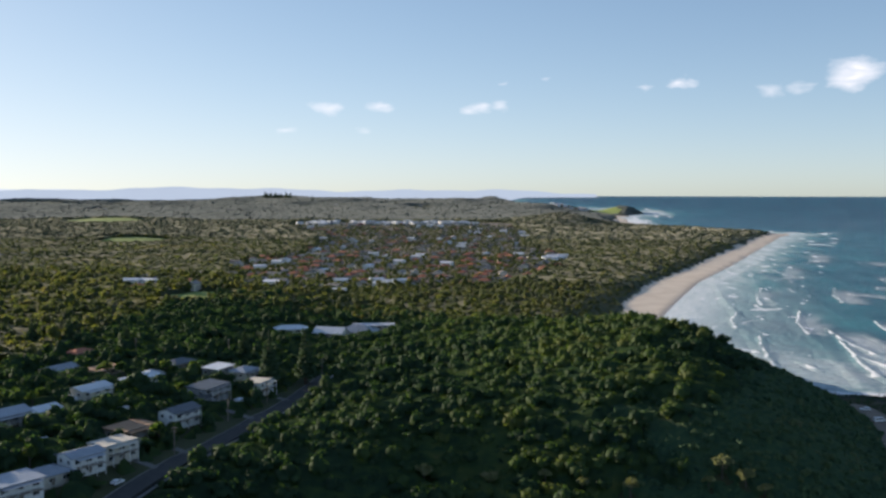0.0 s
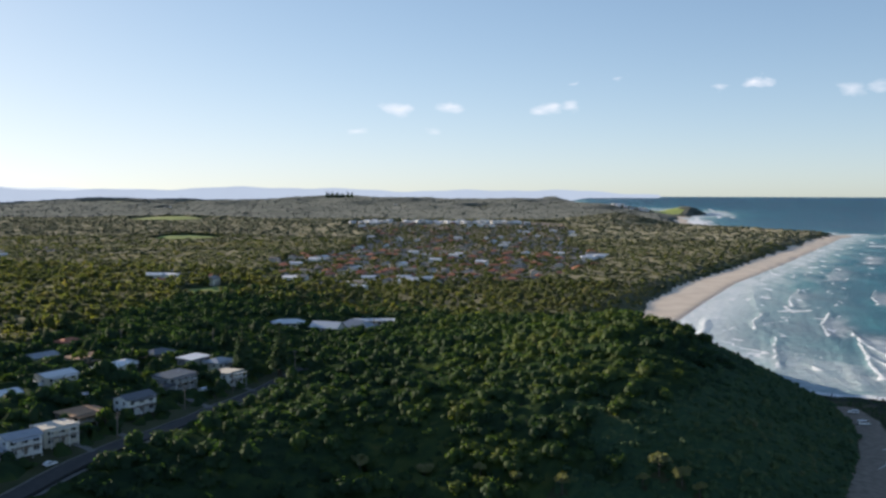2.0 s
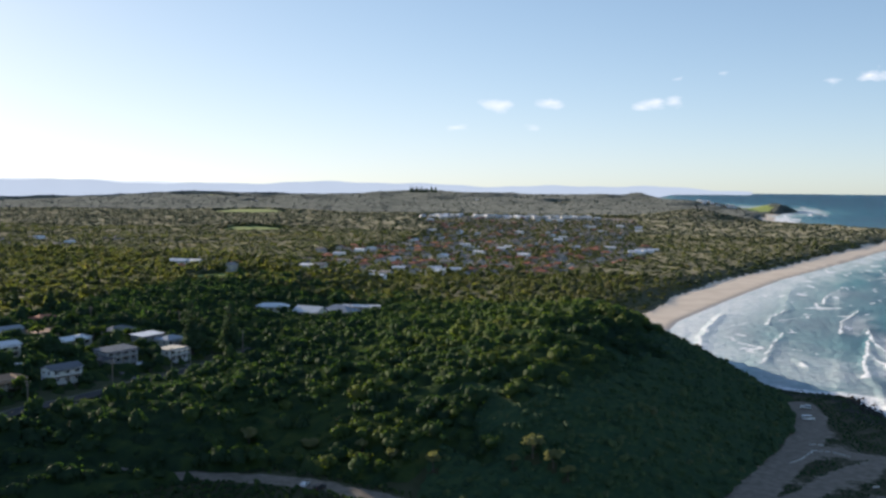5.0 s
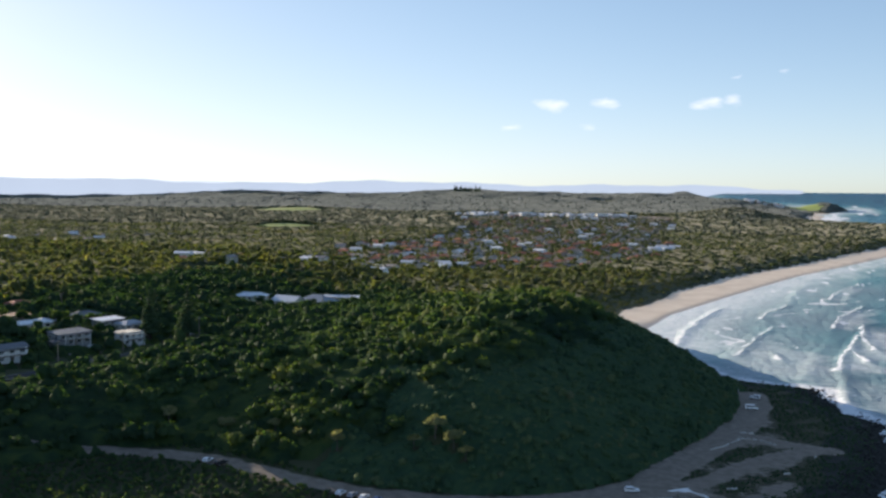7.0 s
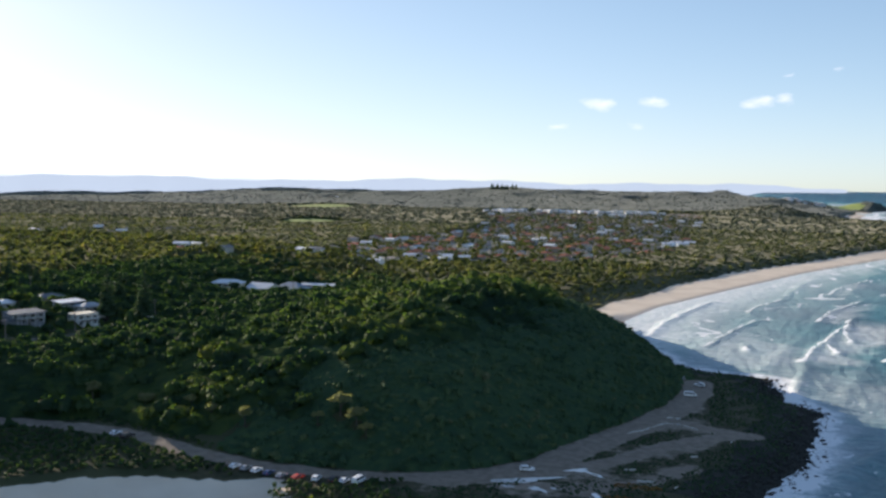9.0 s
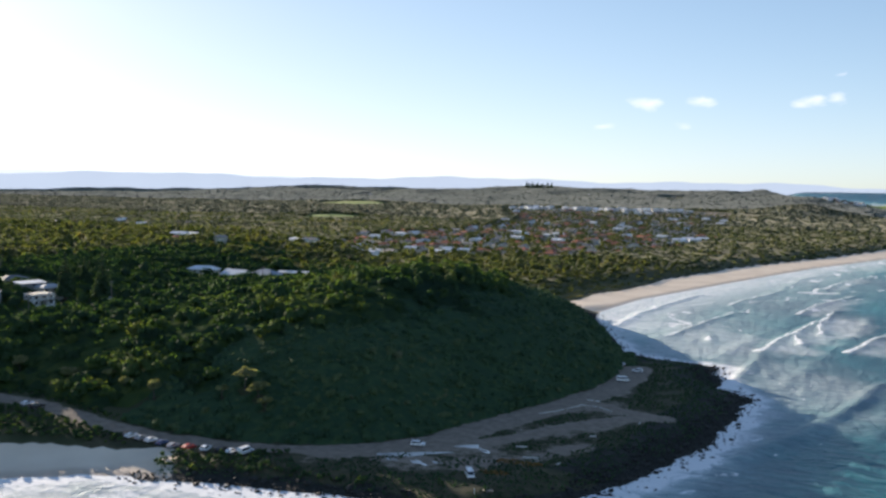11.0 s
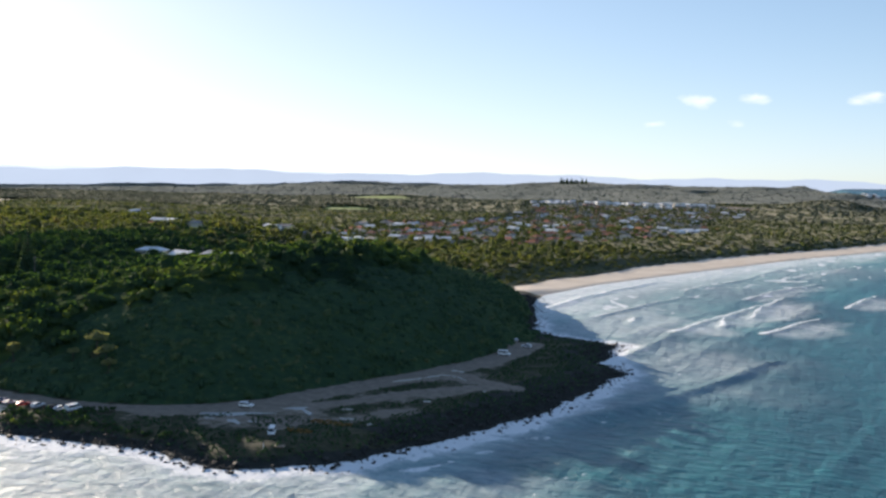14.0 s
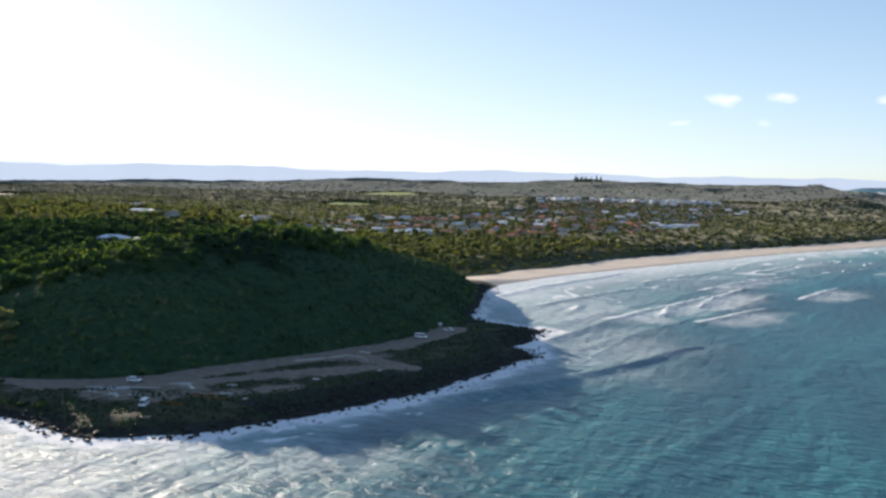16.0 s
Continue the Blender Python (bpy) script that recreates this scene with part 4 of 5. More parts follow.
def roof_mesh(kind, w, d, z, pitch, eave=0.6, thick=0.22):
    """gable and skillion run along x; hip slopes on all sides; flat has a raised rim."""
    bm = bmesh.new()
    W, Dd = w / 2 + eave, d / 2 + eave
    if kind == "flat":
        box(w + 0.7, d + 0.7, 0.3, 0, 0, z, bm, 0.05)
        box(w - 0.2, d - 0.2, 0.12, 0, 0, z + 0.3, bm)
        return bm
    rise = Dd * pitch
    if kind == "skillion":
        return prism([(-Dd, z), (Dd, z + rise), (Dd, z + rise + thick), (-Dd, z + thick)], 2 * W, bm, pose(0, 0, 0, 0, 0, 90))
    if kind == "gable":
        return prism([(-Dd, z), (-Dd, z + thick), (0, z + rise + thick), (Dd, z + thick), (Dd, z), (0, z + rise)], 2 * W, bm, pose(0, 0, 0, 0, 0, 90))
    r = max(W - Dd, 0.4)
    low = [bm.verts.new((sx * W, sy * Dd, z)) for sx, sy in ((-1, -1), (1, -1), (1, 1), (-1, 1))]
    mid = [bm.verts.new((v.co.x, v.co.y, z + thick)) for v in low]
    a, b = bm.verts.new((-r, 0, z + thick + rise)), bm.verts.new((r, 0, z + thick + rise))
    bm.faces.new(low[::-1])
    for i in range(4):
        bm.faces.new((low[i], low[(i + 1) % 4], mid[(i + 1) % 4], mid[i]))
    bm.faces.new((mid[0], mid[1], b, a)), bm.faces.new((mid[2], mid[3], a, b))
    bm.faces.new((mid[1], mid[2], b)), bm.faces.new((mid[3], mid[0], a))
    return bm


def gable_ends(w, d, z, pitch, eave=0.6):
    h = (d / 2 + eave) * pitch - 0.02 - eave * pitch
    return prism([(-d / 2, z), (d / 2, z), (0, z + h)], w - 0.02, None, pose(0, 0, 0, 0, 0, 90))


def window_at(parent, m, w, h, frame_mat, pane=True):
    bm = bmesh.new()
    t = 0.09
    for bw, bh, bx, bz in ((w, t, 0, 0), (w, t, 0, h - t), (t, h - 2 * t, -w / 2 + t / 2, t), (t, h - 2 * t, w / 2 - t / 2, t), (t * 0.7, h - 2 * t, 0, t)):
        box(bw, 0.12, bh, bx, 0, bz, bm)
    f = part("window", bm, frame_mat, parent, at=m)
    if pane:
        part("pane", box(w - 2 * t, 0.04, h - 2 * t, 0, 0, t), GLASS, f)
    return f


def house(x, y, turn, w, d, storeys, roof, wall_mat, roof_mat, label, pitch=0.38, deck=0, near=True, group="houses along the street", wing=None, category="house"):
    """A detached house on the ground at x, y, its front to local -y."""
    e = root("house", x, y, turn, label, category, group)
    H = 2.75 * storeys
    part("wall", box(w, d, H + 2.5, 0, 0, -2.5), wall_mat, e)
    part("roof", roof_mesh(roof, w, d, H, pitch), roof_mat, e)
    if roof == "gable":
        part("gable_wall", gable_ends(w, d, H, pitch), wall_mat, e)
    if roof == "skillion":
        part("gable_wall", prism([(-d / 2 + 0.01, H - 0.01), (d / 2 - 0.01, H - 0.01), (d / 2 - 0.01, H + (d + 0.5) * pitch * 0.5), (-d / 2 + 0.01, H + 0.1)], w - 0.02, None, pose(0, 0, 0, 0, 0, 90)), wall_mat, e)
    part("gutter", box(w + 1.2, 0.12, 0.14, 0, -d / 2 - 0.62, H + 0.02), METAL if near else roof_mat, e)
    if wing:
        ww, wd, wx, wy = wing
        part("wing_wall", box(ww, wd, 2.7 + 2.5, wx, wy, -2.5), wall_mat, e)
        bm = roof_mesh("hip", ww, wd, 2.7, 0.3)
        bmesh.ops.translate(bm, verts=bm.verts, vec=(wx, wy, 0))
        part("wing_roof", bm, roof_mat, e)
    if not near:
        n = max(2, int(w / 5))
        for k in range(n):
            window_at(e, pose(-w / 2 + (k + 0.5) * w / n, -d / 2 - 0.03, 0.9), 1.9, 1.4, ROOF_DARK, False)
        window_at(e, pose(w / 2 + 0.03, 0, 0.9, 0, 0, 90), 1.9, 1.4, ROOF_DARK, False)
        part("door", box(1.0, 0.08, 2.05, w * 0.12, -d / 2 - 0.03, 0), TIMBER, e)
        return e
    for s in range(storeys):
        z = 2.75 * s + 0.85
        n = max(2, int(w / 3.6))
        for k in range(n):
            xk = -w / 2 + (k + 0.5) * w / n
            window_at(e, pose(xk, -d / 2 - 0.02, z), min(2.1, w / n - 0.7), 1.45, WHITE)
            window_at(e, pose(xk, d / 2 + 0.02, z), 1.5, 1.3, WHITE)
        for k in range(2):
            yk = -d / 4 + k * d / 2
            window_at(e, pose(w / 2 + 0.02, yk, z, 0, 0, 90), 1.8, 1.35, WHITE)
            window_at(e, pose(-w / 2 - 0.02, yk, z, 0, 0, -90), 1.5, 1.3, WHITE)
    part("door", box(1.0, 0.1, 2.08, w * 0.02, -d / 2 - 0.04, 0), TIMBER, e)
    if deck:
        z = 2.75 * (storeys - 1)
        part("deck", box(w * 0.8, deck, 0.22, 0, -d / 2 - deck / 2 - 0.05, z - 0.1), TIMBER, e)
        rail = part("balustrade", box(w * 0.8, 0.06, 0.08, 0, -d / 2 - deck, z + 1.0), WHITE, e)
        bm = bmesh.new()
        for k in range(int(w * 0.8 / 0.35)):
            box(0.05, 0.05, 0.9, -w * 0.4 + 0.2 + k * 0.35, -d / 2 - deck, z + 0.12, bm)
        part("balustrade", bm, WHITE, rail)
        for k in range(4):
            part("post", box(0.16, 0.16, z + 2.5 + 2.4, -w * 0.39 + k * w * 0.26, -d / 2 - deck + 0.1, -2.5), WHITE, e)
        part("verandah_roof", box(w * 0.84, deck + 0.4, 0.14, 0, -d / 2 - deck / 2 - 0.1, z + 2.42), roof_mat, e)
    part("chimney_vent", tube(0.12, 0.12, 0.7, 8, pose(w * 0.2, 0.6, H + 0.7)), METAL, e)
    return e


NEAR = [
    (-122, 251, -62, 14, 9, 2, "skillion", WHITE, ROOF_GREY, "white two-storey weatherboard house with pale grey roof", 0.12, 2.4, None),
    (-119, 264, -62, 13, 10, 1, "hip", CREAM, ROOF_GREY, "cream house with blue-grey hipped metal roof", 0.32, 0, None),
    (-112, 275, -62, 11, 8, 2, "gable", WHITE, ROOF_GREY, "white two-storey house with grey gable roof and deck", 0.28, 2.2, None),
    (-107, 288, -64, 12, 9, 2, "flat", CREAM, CREAM, "cream rendered two-storey house with flat roof", 0.1, 2.0, None),
    (-110, 312, -68, 14, 9, 1, "skillion", TAN, ROOF_TAN, "low tan house with rusty orange iron roof", 0.10, 2.5, None),
    (-99, 333, -70, 13, 8, 2, "gable", WHITE, ROOF_DARK, "white house with dark blue-grey gable roof", 0.34, 2.0, None),
    (-138, 348, -70, 14, 9, 2, "gable", CREAM, ROOF_WHITE, "cream house with pale metal gable roof and verandah", 0.26, 2.2, (7, 6, -9, 1)),
    (-131, 386, -72, 18, 9, 1, "hip", CREAM, ROOF_WHITE, "long low house with white metal roofs", 0.26, 0, (7, 7, 9, 3)),
    (-170, 396, -72, 13, 9, 1, "gable", GREY, ROOF_GREY, "grey weatherboard house with grey roof among trees", 0.3, 0, (6, 6, 8, 0)),
    (-152, 400, -72, 15, 8, 1, "skillion", TAN, ROOF_TAN, "brown flat-roofed house beside trees", 0.08, 0, None),
    (-99, 373, -76, 16, 9, 2, "skillion", GREY, ROOF_DARK, "charcoal two-storey house with stepped skillion roofs", 0.14, 2.4, (7, 6, -8, -3)),
    (-104, 410, -78, 13, 8, 2, "skillion", GREY, ROOF_WHITE, "grey house with bright white skillion roof", 0.12, 0, None),
    (-93, 412, -78, 12, 9, 2, "hip", CREAM, ROOF_GREY, "cream two-storey house with grey hipped roof", 0.3, 2.0, None),
    (-83, 394, -80, 11, 9, 2, "flat", WHITE, CREAM, "white two-storey corner house with wide balconies", 0.1, 2.6, None),
    (-151, 305, -66, 16, 10, 2, "gable", GREY, ROOF_GREY, "large grey house with pillared verandah", 0.3, 2.6, None),
    (-146, 324, -68, 11, 8, 1, "gable", CREAM, ROOF_WHITE, "small cream house with pale roof", 0.3, 0, None),
    (-125, 420, -74, 14, 9, 1, "hip", TAN, ROOF_DARK, "tan brick house with dark hipped roof", 0.34, 0, None),
    (-190, 352, -70, 14, 9, 1, "hip", CREAM, ROOF_WHITE, "cream house with white hipped roof in trees", 0.3, 0, None),
    (-182, 318, -66, 13, 9, 1, "gable", WHITE, ROOF_GREY, "white house with grey gable roof in trees", 0.3, 0, None),
    (-178, 438, -74, 13, 9, 1, "hip", CREAM, ROOF_RED, "cream house with faded tile roof in trees", 0.3, 0, None),
]
for hx, hy, turn, w, d, st, rf, wm, rm, lab, pit, dk, wg in NEAR:
    house(hx, hy, -turn - 7, w, d, st, rf, wm, rm, lab, pit, dk, True, "houses along the street", wg)
    HOUSES.append((hx, hy, max(w, d) * 0.62 + 1.5))

# low school-like buildings in the woods
for bx, by, turn, w, d, rf, rm, lab, pit in (
        (-96, 553, 12, 20, 9, "hip", ROOF_WHITE, "low long building with white metal roof in woodland", 0.42),
        (-72, 556, -14, 18, 12, "gable", ROOF_WHITE, "white-roofed hall building in woodland", 0.5),
        (-56, 566, -14, 22, 15, "hip", ROOF_GREY, "large hall with grey-green hipped roof", 0.5),
        (-49, 596, 6, 26, 10, "gable", ROOF_WHITE, "long low building with bright white roof", 0.16)):
    house(bx, by, turn, w, d, 1, rf, CREAM, rm, lab, pit, 0, True, "hall buildings in the woods", None, "hall")
    HOUSES.append((bx, by, w * 0.62 + 3))
    HOUSES.append((bx + 3, by - 13, 8))

# the town: a few models, each copied along its streets
MODELS = {}
for key, (w, d, st, rf, wm, rm, lab, pit) in dict(
        red=(15, 11, 1, "hip", CREAM, ROOF_RED, "brick house with terracotta tiled roof", 0.42),
        red2=(13, 9, 2, "hip", TAN, ROOF_RED, "two-storey house with red tiled roof", 0.4),
        grey=(16, 10, 1, "hip", CREAM, ROOF_TOWN, "cream house with weathered grey tile roof", 0.36),
        grey2=(12, 9, 2, "gable", CREAM, ROOF_TOWN, "two-storey house with weathered grey gable roof", 0.36),
        white=(15, 10, 2, "gable", WHITE, ROOF_WHITE, "white two-storey house with white roof", 0.26),
        dark=(15, 10, 1, "gable", CREAM, ROOF_DARK, "pale house with charcoal roof", 0.36),
        block=(26, 12, 3, "flat", WHITE, ROOF_WHITE, "white flat-roofed apartment block", 0.1)).items():
    MODELS[key] = house(0, 0, 0, w, d, st, rf, wm, rm, lab, pit, 0, False, "houses of the town", None, "house")
rng = random.Random(11)
used = set()


FAR_TOWN = []   # houses too far off to tell apart singly: model, x, y, turn


def town_house(key, x, y, turn):
    HOUSES.append((x, y, 45 if y > 3300 else 13 if key == "block" else 10.5))
    if y > 1480:
        FAR_TOWN.append((key, x, y, turn))
        return
    m = pose(x, y, height(x, y), 0, 0, turn)
    if key in used:
        copy_thing(MODELS[key], m)
    else:
        MODELS[key].matrix_basis = m
        used.add(key)


count = 0
for row in range(60):
    y0 = 735 + row * 25 * (1 + row * 0.012)
    for col in range(28):
        x0 = -420 + col * 25 + (row % 2) * 6
        x, y = x0 + rng.uniform(-5, 5) + 0.05 * (y0 - 900), y0 + rng.uniform(-6, 6) + 10 * math.sin(x0 / 60)
        edge = float(inside(TOWN, np.array([x]), np.array([y]))[0])
        early = -270 < x < -90 and 735 < y < 850
        if (edge < 6 and not early) or y > 2330 or count >= 520:
            continue
        if rng.random() < (0.35 if y < 1000 else 0.2 if y < 1450 else 0.5) or (early and rng.random() < 0.2):
            continue
        if y < 980:
            key = rng.choice(["white", "grey", "grey2", "dark", "white", "red"])
        elif y < 1350:
            key = rng.choice(["red", "red2", "red", "grey", "dark", "red", "grey2", "white"])
        else:
            key = rng.choice(["red", "grey", "dark", "grey2", "red2", "white", "dark"])
        town_house(key, x, y, rng.choice([0, 90, 180, 270]) + rng.uniform(-14, 14) - 10)
        count += 1
row = []
for k in range(400):
    x = rng.choice([rng.gauss(-330, 22), rng.uniform(-250, -80), rng.gauss(-150, 45), rng.gauss(10, 34)])
    y = 2330 + 45 * rng.random() + 30 * rng.random() * (x < -80)
    if len(row) < 46 and all(math.hypot(x - a, y - c) > 15 for a, c in row):
        row.append((x, y))
        town_house("block" if rng.random() < 0.2 else "white", x, y, rng.uniform(-60, 60))
# large pale buildings that stand out of the town
for x, y in ((-66, 962), (-52, 975), (-78, 985), (150, 1335), (168, 1350), (160, 1318), (140, 1300)):
    town_house("white", x, y, rng.uniform(-20, 20))
# homes on the green headland and on the far rises
for k in range(-14, 26):
    x, y = (rng.uniform(425, 585), rng.uniform(3850, 4000)) if k < 16 else (rng.uniform(-1500, -1200), rng.uniform(3500, 3800)) if k < 20 else (rng.uniform(-500, -60), rng.uniform(3700, 4000))
    town_house(rng.choice(["white", "grey", "red"]), x, y, rng.uniform(0, 360))
for k in range(22):
    town_house(rng.choice(["white", "grey", "dark"]), rng.uniform(-860, -640), rng.uniform(1150, 1420), rng.uniform(0, 360))


# the far part of the town, joined
SLOTS = [WHITE, CREAM, TAN, ROOF_WHITE, ROOF_TOWN, ROOF_DARK, ROOF_RED, GLASS]
FAR_LOOK = dict(red=(15, 11, 1, "hip", 1, 6), red2=(13, 9, 2, "hip", 2, 6), grey=(16, 10, 1, "hip", 1, 4), grey2=(12, 9, 2, "gable", 1, 4), white=(15, 10, 2, "gable", 0, 3), dark=(15, 10, 1, "gable", 1, 5), block=(22, 12, 3, "flat", 0, 3))
bm = bmesh.new()
for key, x, y, turn in FAR_TOWN:
    w, d, st, rf, wall_slot, roof_slot = FAR_LOOK[key]
    m = pose(x, y, height(x, y), 0, 0, turn)
    for slot, piece in ((wall_slot, box(w, d, 2.75 * st + 2.5, 0, 0, -2.5)), (roof_slot, roof_mesh(rf, w, d, 2.75 * st, 0.36 if rf != "gable" else 0.3)),
                        (7, box(w * 0.7, 0.2, 1.4, 0, -d / 2 - 0.06, 0.9)), (7, box(0.2, d * 0.5, 1.4, w / 2 + 0.06, 0, 0.9))):
        bmesh.ops.transform(piece, matrix=m, verts=piece.verts)
        for f in piece.faces:
            f.material_index = slot
        tmp = bpy.data.meshes.new("piece")
        piece.to_mesh(tmp)
        piece.free()
        bm.from_mesh(tmp)
        bpy.data.meshes.remove(tmp)
ob = part("far_town", bm, SLOTS[0], None)
for slot in SLOTS[1:]:
    ob.data.materials.append(slot)
tagged(ob, "distant town of pale and red-roofed houses", "houses", kind="stuff")
for key in MODELS:
    if key not in used:
        for o in (*MODELS[key].children_recursive, MODELS[key]):
            bpy.data.objects.remove(o)


# ---- garden sheds ----
def shed(x, y, turn, label):
    e = root("shed", x, y, turn, label, "shed", "garden sheds")
    part("wall", box(3.0, 2.4, 2.1 + 0.6, 0, 0, -0.6), WHITE, e)
    part("roof", roof_mesh("gable", 3.0, 2.4, 2.1, 0.3, 0.2, 0.08), ROOF_WHITE, e)
    part("door", box(0.9, 0.06, 1.9, 0.4, -1.22, 0), GREY, e)
    HOUSES.append((x, y, 4))


for x, y, t in ((-131, 291, 20), (-121, 337, 50), (-86, 371, 70), (-146, 372, 30)):
    shed(x, y, t, "small white garden shed among trees")


# ---- vehicles ----
def car(kind, colour, label):
    """A vehicle with its nose to +x, on its wheels at z = 0."""
    e = tagged(new("car" if kind != "van" else "van"), label, "car" if kind != "van" else "van", "parked vehicles")
    if kind == "van":
        L, W, H, r = 5.2, 1.95, 2.2, 0.36
        body = [(-2.6, 0.35), (2.55, 0.35), (2.6, 0.95), (2.1, 1.15), (1.5, 2.1), (1.2, 2.2), (-2.5, 2.2), (-2.6, 2.0)]
        glass = [(1.05, 1.3), (1.86, 1.3), (1.42, 2.0), (1.05, 2.02)]
        rear = [(-2.3, 1.3), (0.9, 1.3), (0.9, 1.95), (-2.3, 1.95)]
    elif kind == "suv":
        L, W, H, r = 4.7, 1.88, 1.75, 0.37
        body = [(-2.3, 0.38), (2.3, 0.38), (2.34, 0.8), (2.2, 1.02), (1.1, 1.1), (0.45, 1.66), (0.2, 1.75), (-2.0, 1.72), (-2.32, 1.1)]
        glass = [(0.1, 1.12), (0.9, 1.14), (0.38, 1.6), (0.1, 1.62)]
        rear = [(-2.0, 1.14), (0.02, 1.12), (0.02, 1.62), (-1.88, 1.6)]
    else:
        L, W, H, r = 4.4, 1.78, 1.45, 0.32
        body = [(-2.15, 0.3), (2.18, 0.3), (2.2, 0.66), (1.95, 0.84), (0.95, 0.93), (0.3, 1.38), (0.0, 1.45), (-1.2, 1.42), (-1.95, 0.98), (-2.18, 0.92)]
        glass = [(-0.05, 0.95), (0.75, 0.97), (0.22, 1.34), (-0.05, 1.37)]
        rear = [(-1.55, 0.99), (-0.14, 0.95), (-0.14, 1.36), (-1.1, 1.34)]
    bm = prism(body, W)
    top = max(z for _, z in body)
    for v in bm.verts:
        if v.co.z > 1.0:
            v.co.y *= 1 - 0.16 * (v.co.z - 1.0) / (top - 0.99)
    bmesh.ops.bevel(bm, geom=list(bm.edges), offset=0.05, segments=1, affect="EDGES")
    part("body", bm, colour, e)
    for outline in (glass, rear):
        for s in (-1, 1):
            bm = prism(outline, 0.04)
            for v in bm.verts:
                v.co.y += s * (W / 2 * (1 - 0.16 * max(0, v.co.z - 1.0) / (top - 0.99)) + 0.005)
            part("side_window", bm, GLASS, e)
    hi = [p for p in body if p[0] > 0 and p[1] > 0.9]
    a, b = (hi[0], hi[-2]) if kind != "van" else ((2.1, 1.15), (1.5, 2.1))
    if kind != "van":
        a, b = sorted((p for p in body if 0.2 < p[0] < 1.3 and p[1] > 0.9), key=lambda p: p[1])[:2]
    dx, dz = b[0] - a[0], b[1] - a[1]
    ang = math.degrees(math.atan2(dz, -dx))
    part("windscreen", box(math.hypot(dx, dz) * 0.86, W * 0.8, 0.04, 0, 0, 0), GLASS, e, at=pose((a[0] + b[0]) / 2 + 0.01, 0, (a[1] + b[1]) / 2, 0, ang, 0))
    part("rear_window", box(0.04, W * 0.7, 0.42, 0, 0, 0), GLASS, e, at=pose(-L / 2 + (0.02 if kind == "van" else 0.12 if kind == "suv" else 0.42), 0, top - 0.55, 0, 12 if kind == "van" else 22, 0))
    for wx in (-L * 0.3, L * 0.31):
        for s in (-1, 1):
            wheel = part("wheel", tube(r * 0.6, r * 0.6, 0.2, 12, pose(0, -0.1, 0, -90)), METAL, e, "alloy wheel", pose(wx, s * (W / 2 - 0.1), r))
            part("tyre", tube(r, r, 0.19, 14, pose(0, -0.095, 0, -90)), TYRE, wheel)
    for s in (-1, 1):
        part("headlight", box(0.06, 0.34, 0.16, L / 2 - 0.06, s * W * 0.36, 0.66), LAMP_CLEAR, e)
        part("tail_light", box(0.06, 0.24, 0.26, -L / 2 + 0.03, s * W * 0.4, 0.8), LAMP_RED, e)
        part("mirror", box(0.12, 0.2, 0.14, L * 0.17, s * (W / 2 + 0.08), 1.0), colour, e)
    part("bumper", box(0.16, W * 0.94, 0.24, L / 2 - 0.02, 0, 0.36, None, 0.03), TYRE, e)
    part("rear_bumper", box(0.16, W * 0.94, 0.24, -L / 2 + 0.02, 0, 0.36, None, 0.03), TYRE, e)
    return e


FLEET = {}
for key, kind, col, lab in (("wc", "car", CAR_WHITE, "white hatchback parked beside the dirt track"), ("sc", "car", CAR_SILVER, "silver hatchback parked beside the dirt track"), ("bc", "car", CAR_BLUE, "dark blue car parked beside the dirt track"),
                            ("rc", "car", CAR_RED, "red car parked beside the dirt track"), ("kc", "suv", CAR_BLACK, "black four-wheel drive parked beside the dirt track"), ("ws", "suv", CAR_WHITE, "white four-wheel drive on the dirt ground"),
                            ("wv", "van", CAR_WHITE, "white camper van on the dirt ground")):
    FLEET[key] = car(kind, col, lab)
placed = set()


def park(key, x, y, turn, lift=0.05):
    m = pose(x, y, height(x, y) + lift, 0, 0, turn)
    if key in placed:
        copy_thing(FLEET[key], m)
    else:
        FLEET[key].matrix_basis = m
        placed.add(key)
    HOUSES.append((x, y, 4.0))


for key, x, y, turn in (("wc", 70.7, 270.4, 80), ("sc", 74.4, 270.6, 82), ("wc", 78.2, 270.4, 80), ("bc", 82.4, 270.3, 84), ("sc", 87.0, 269.8, 80), ("rc", 92.4, 270.3, 66), ("ws", 98.2, 270.6, 96),
                        ("kc", 103.8, 271.2, 82), ("wc", 106.9, 271.6, 80), ("wv", 111.0, 272.8, 78), ("wc", 22.2, 277.5, 84), ("kc", 27.5, 276.5, 70), ("wv", 181.3, 277.5, -62), ("ws", 156.5, 300.5, 12),
                        ("wv", 201.6, 424.5, 5), ("ws", 204.8, 446.5, 165), ("wc", 196.5, 455.0, 120), ("wc", -99.0, 269.5, 68), ("wc", -71.5, 432, 20)):
    park(key, x, y, turn)


# ---- poles, logs, puddles and other loose things ----
def power_pole(x, y, turn, tall=9.0):
    e = root("power_pole", x, y, turn, "weathered timber power pole with crossarm", "power pole", "power poles")
    part("pole", tube(0.24, 0.17, tall + 1, 10, pose(0, 0, -1)), TIMBER, e)
    for z, w in ((tall - 0.6, 2.4), (tall - 1.8, 1.6)):
        arm = part("crossarm", box(w, 0.12, 0.14, 0, 0.15, z), TIMBER, e)
        for k in (-0.45, -0.2, 0.2, 0.45):
            part("insulator", tube(0.06, 0.04, 0.22, 8, pose(k * w, 0.15, z + 0.14)), CONCRETE, arm)
    return e


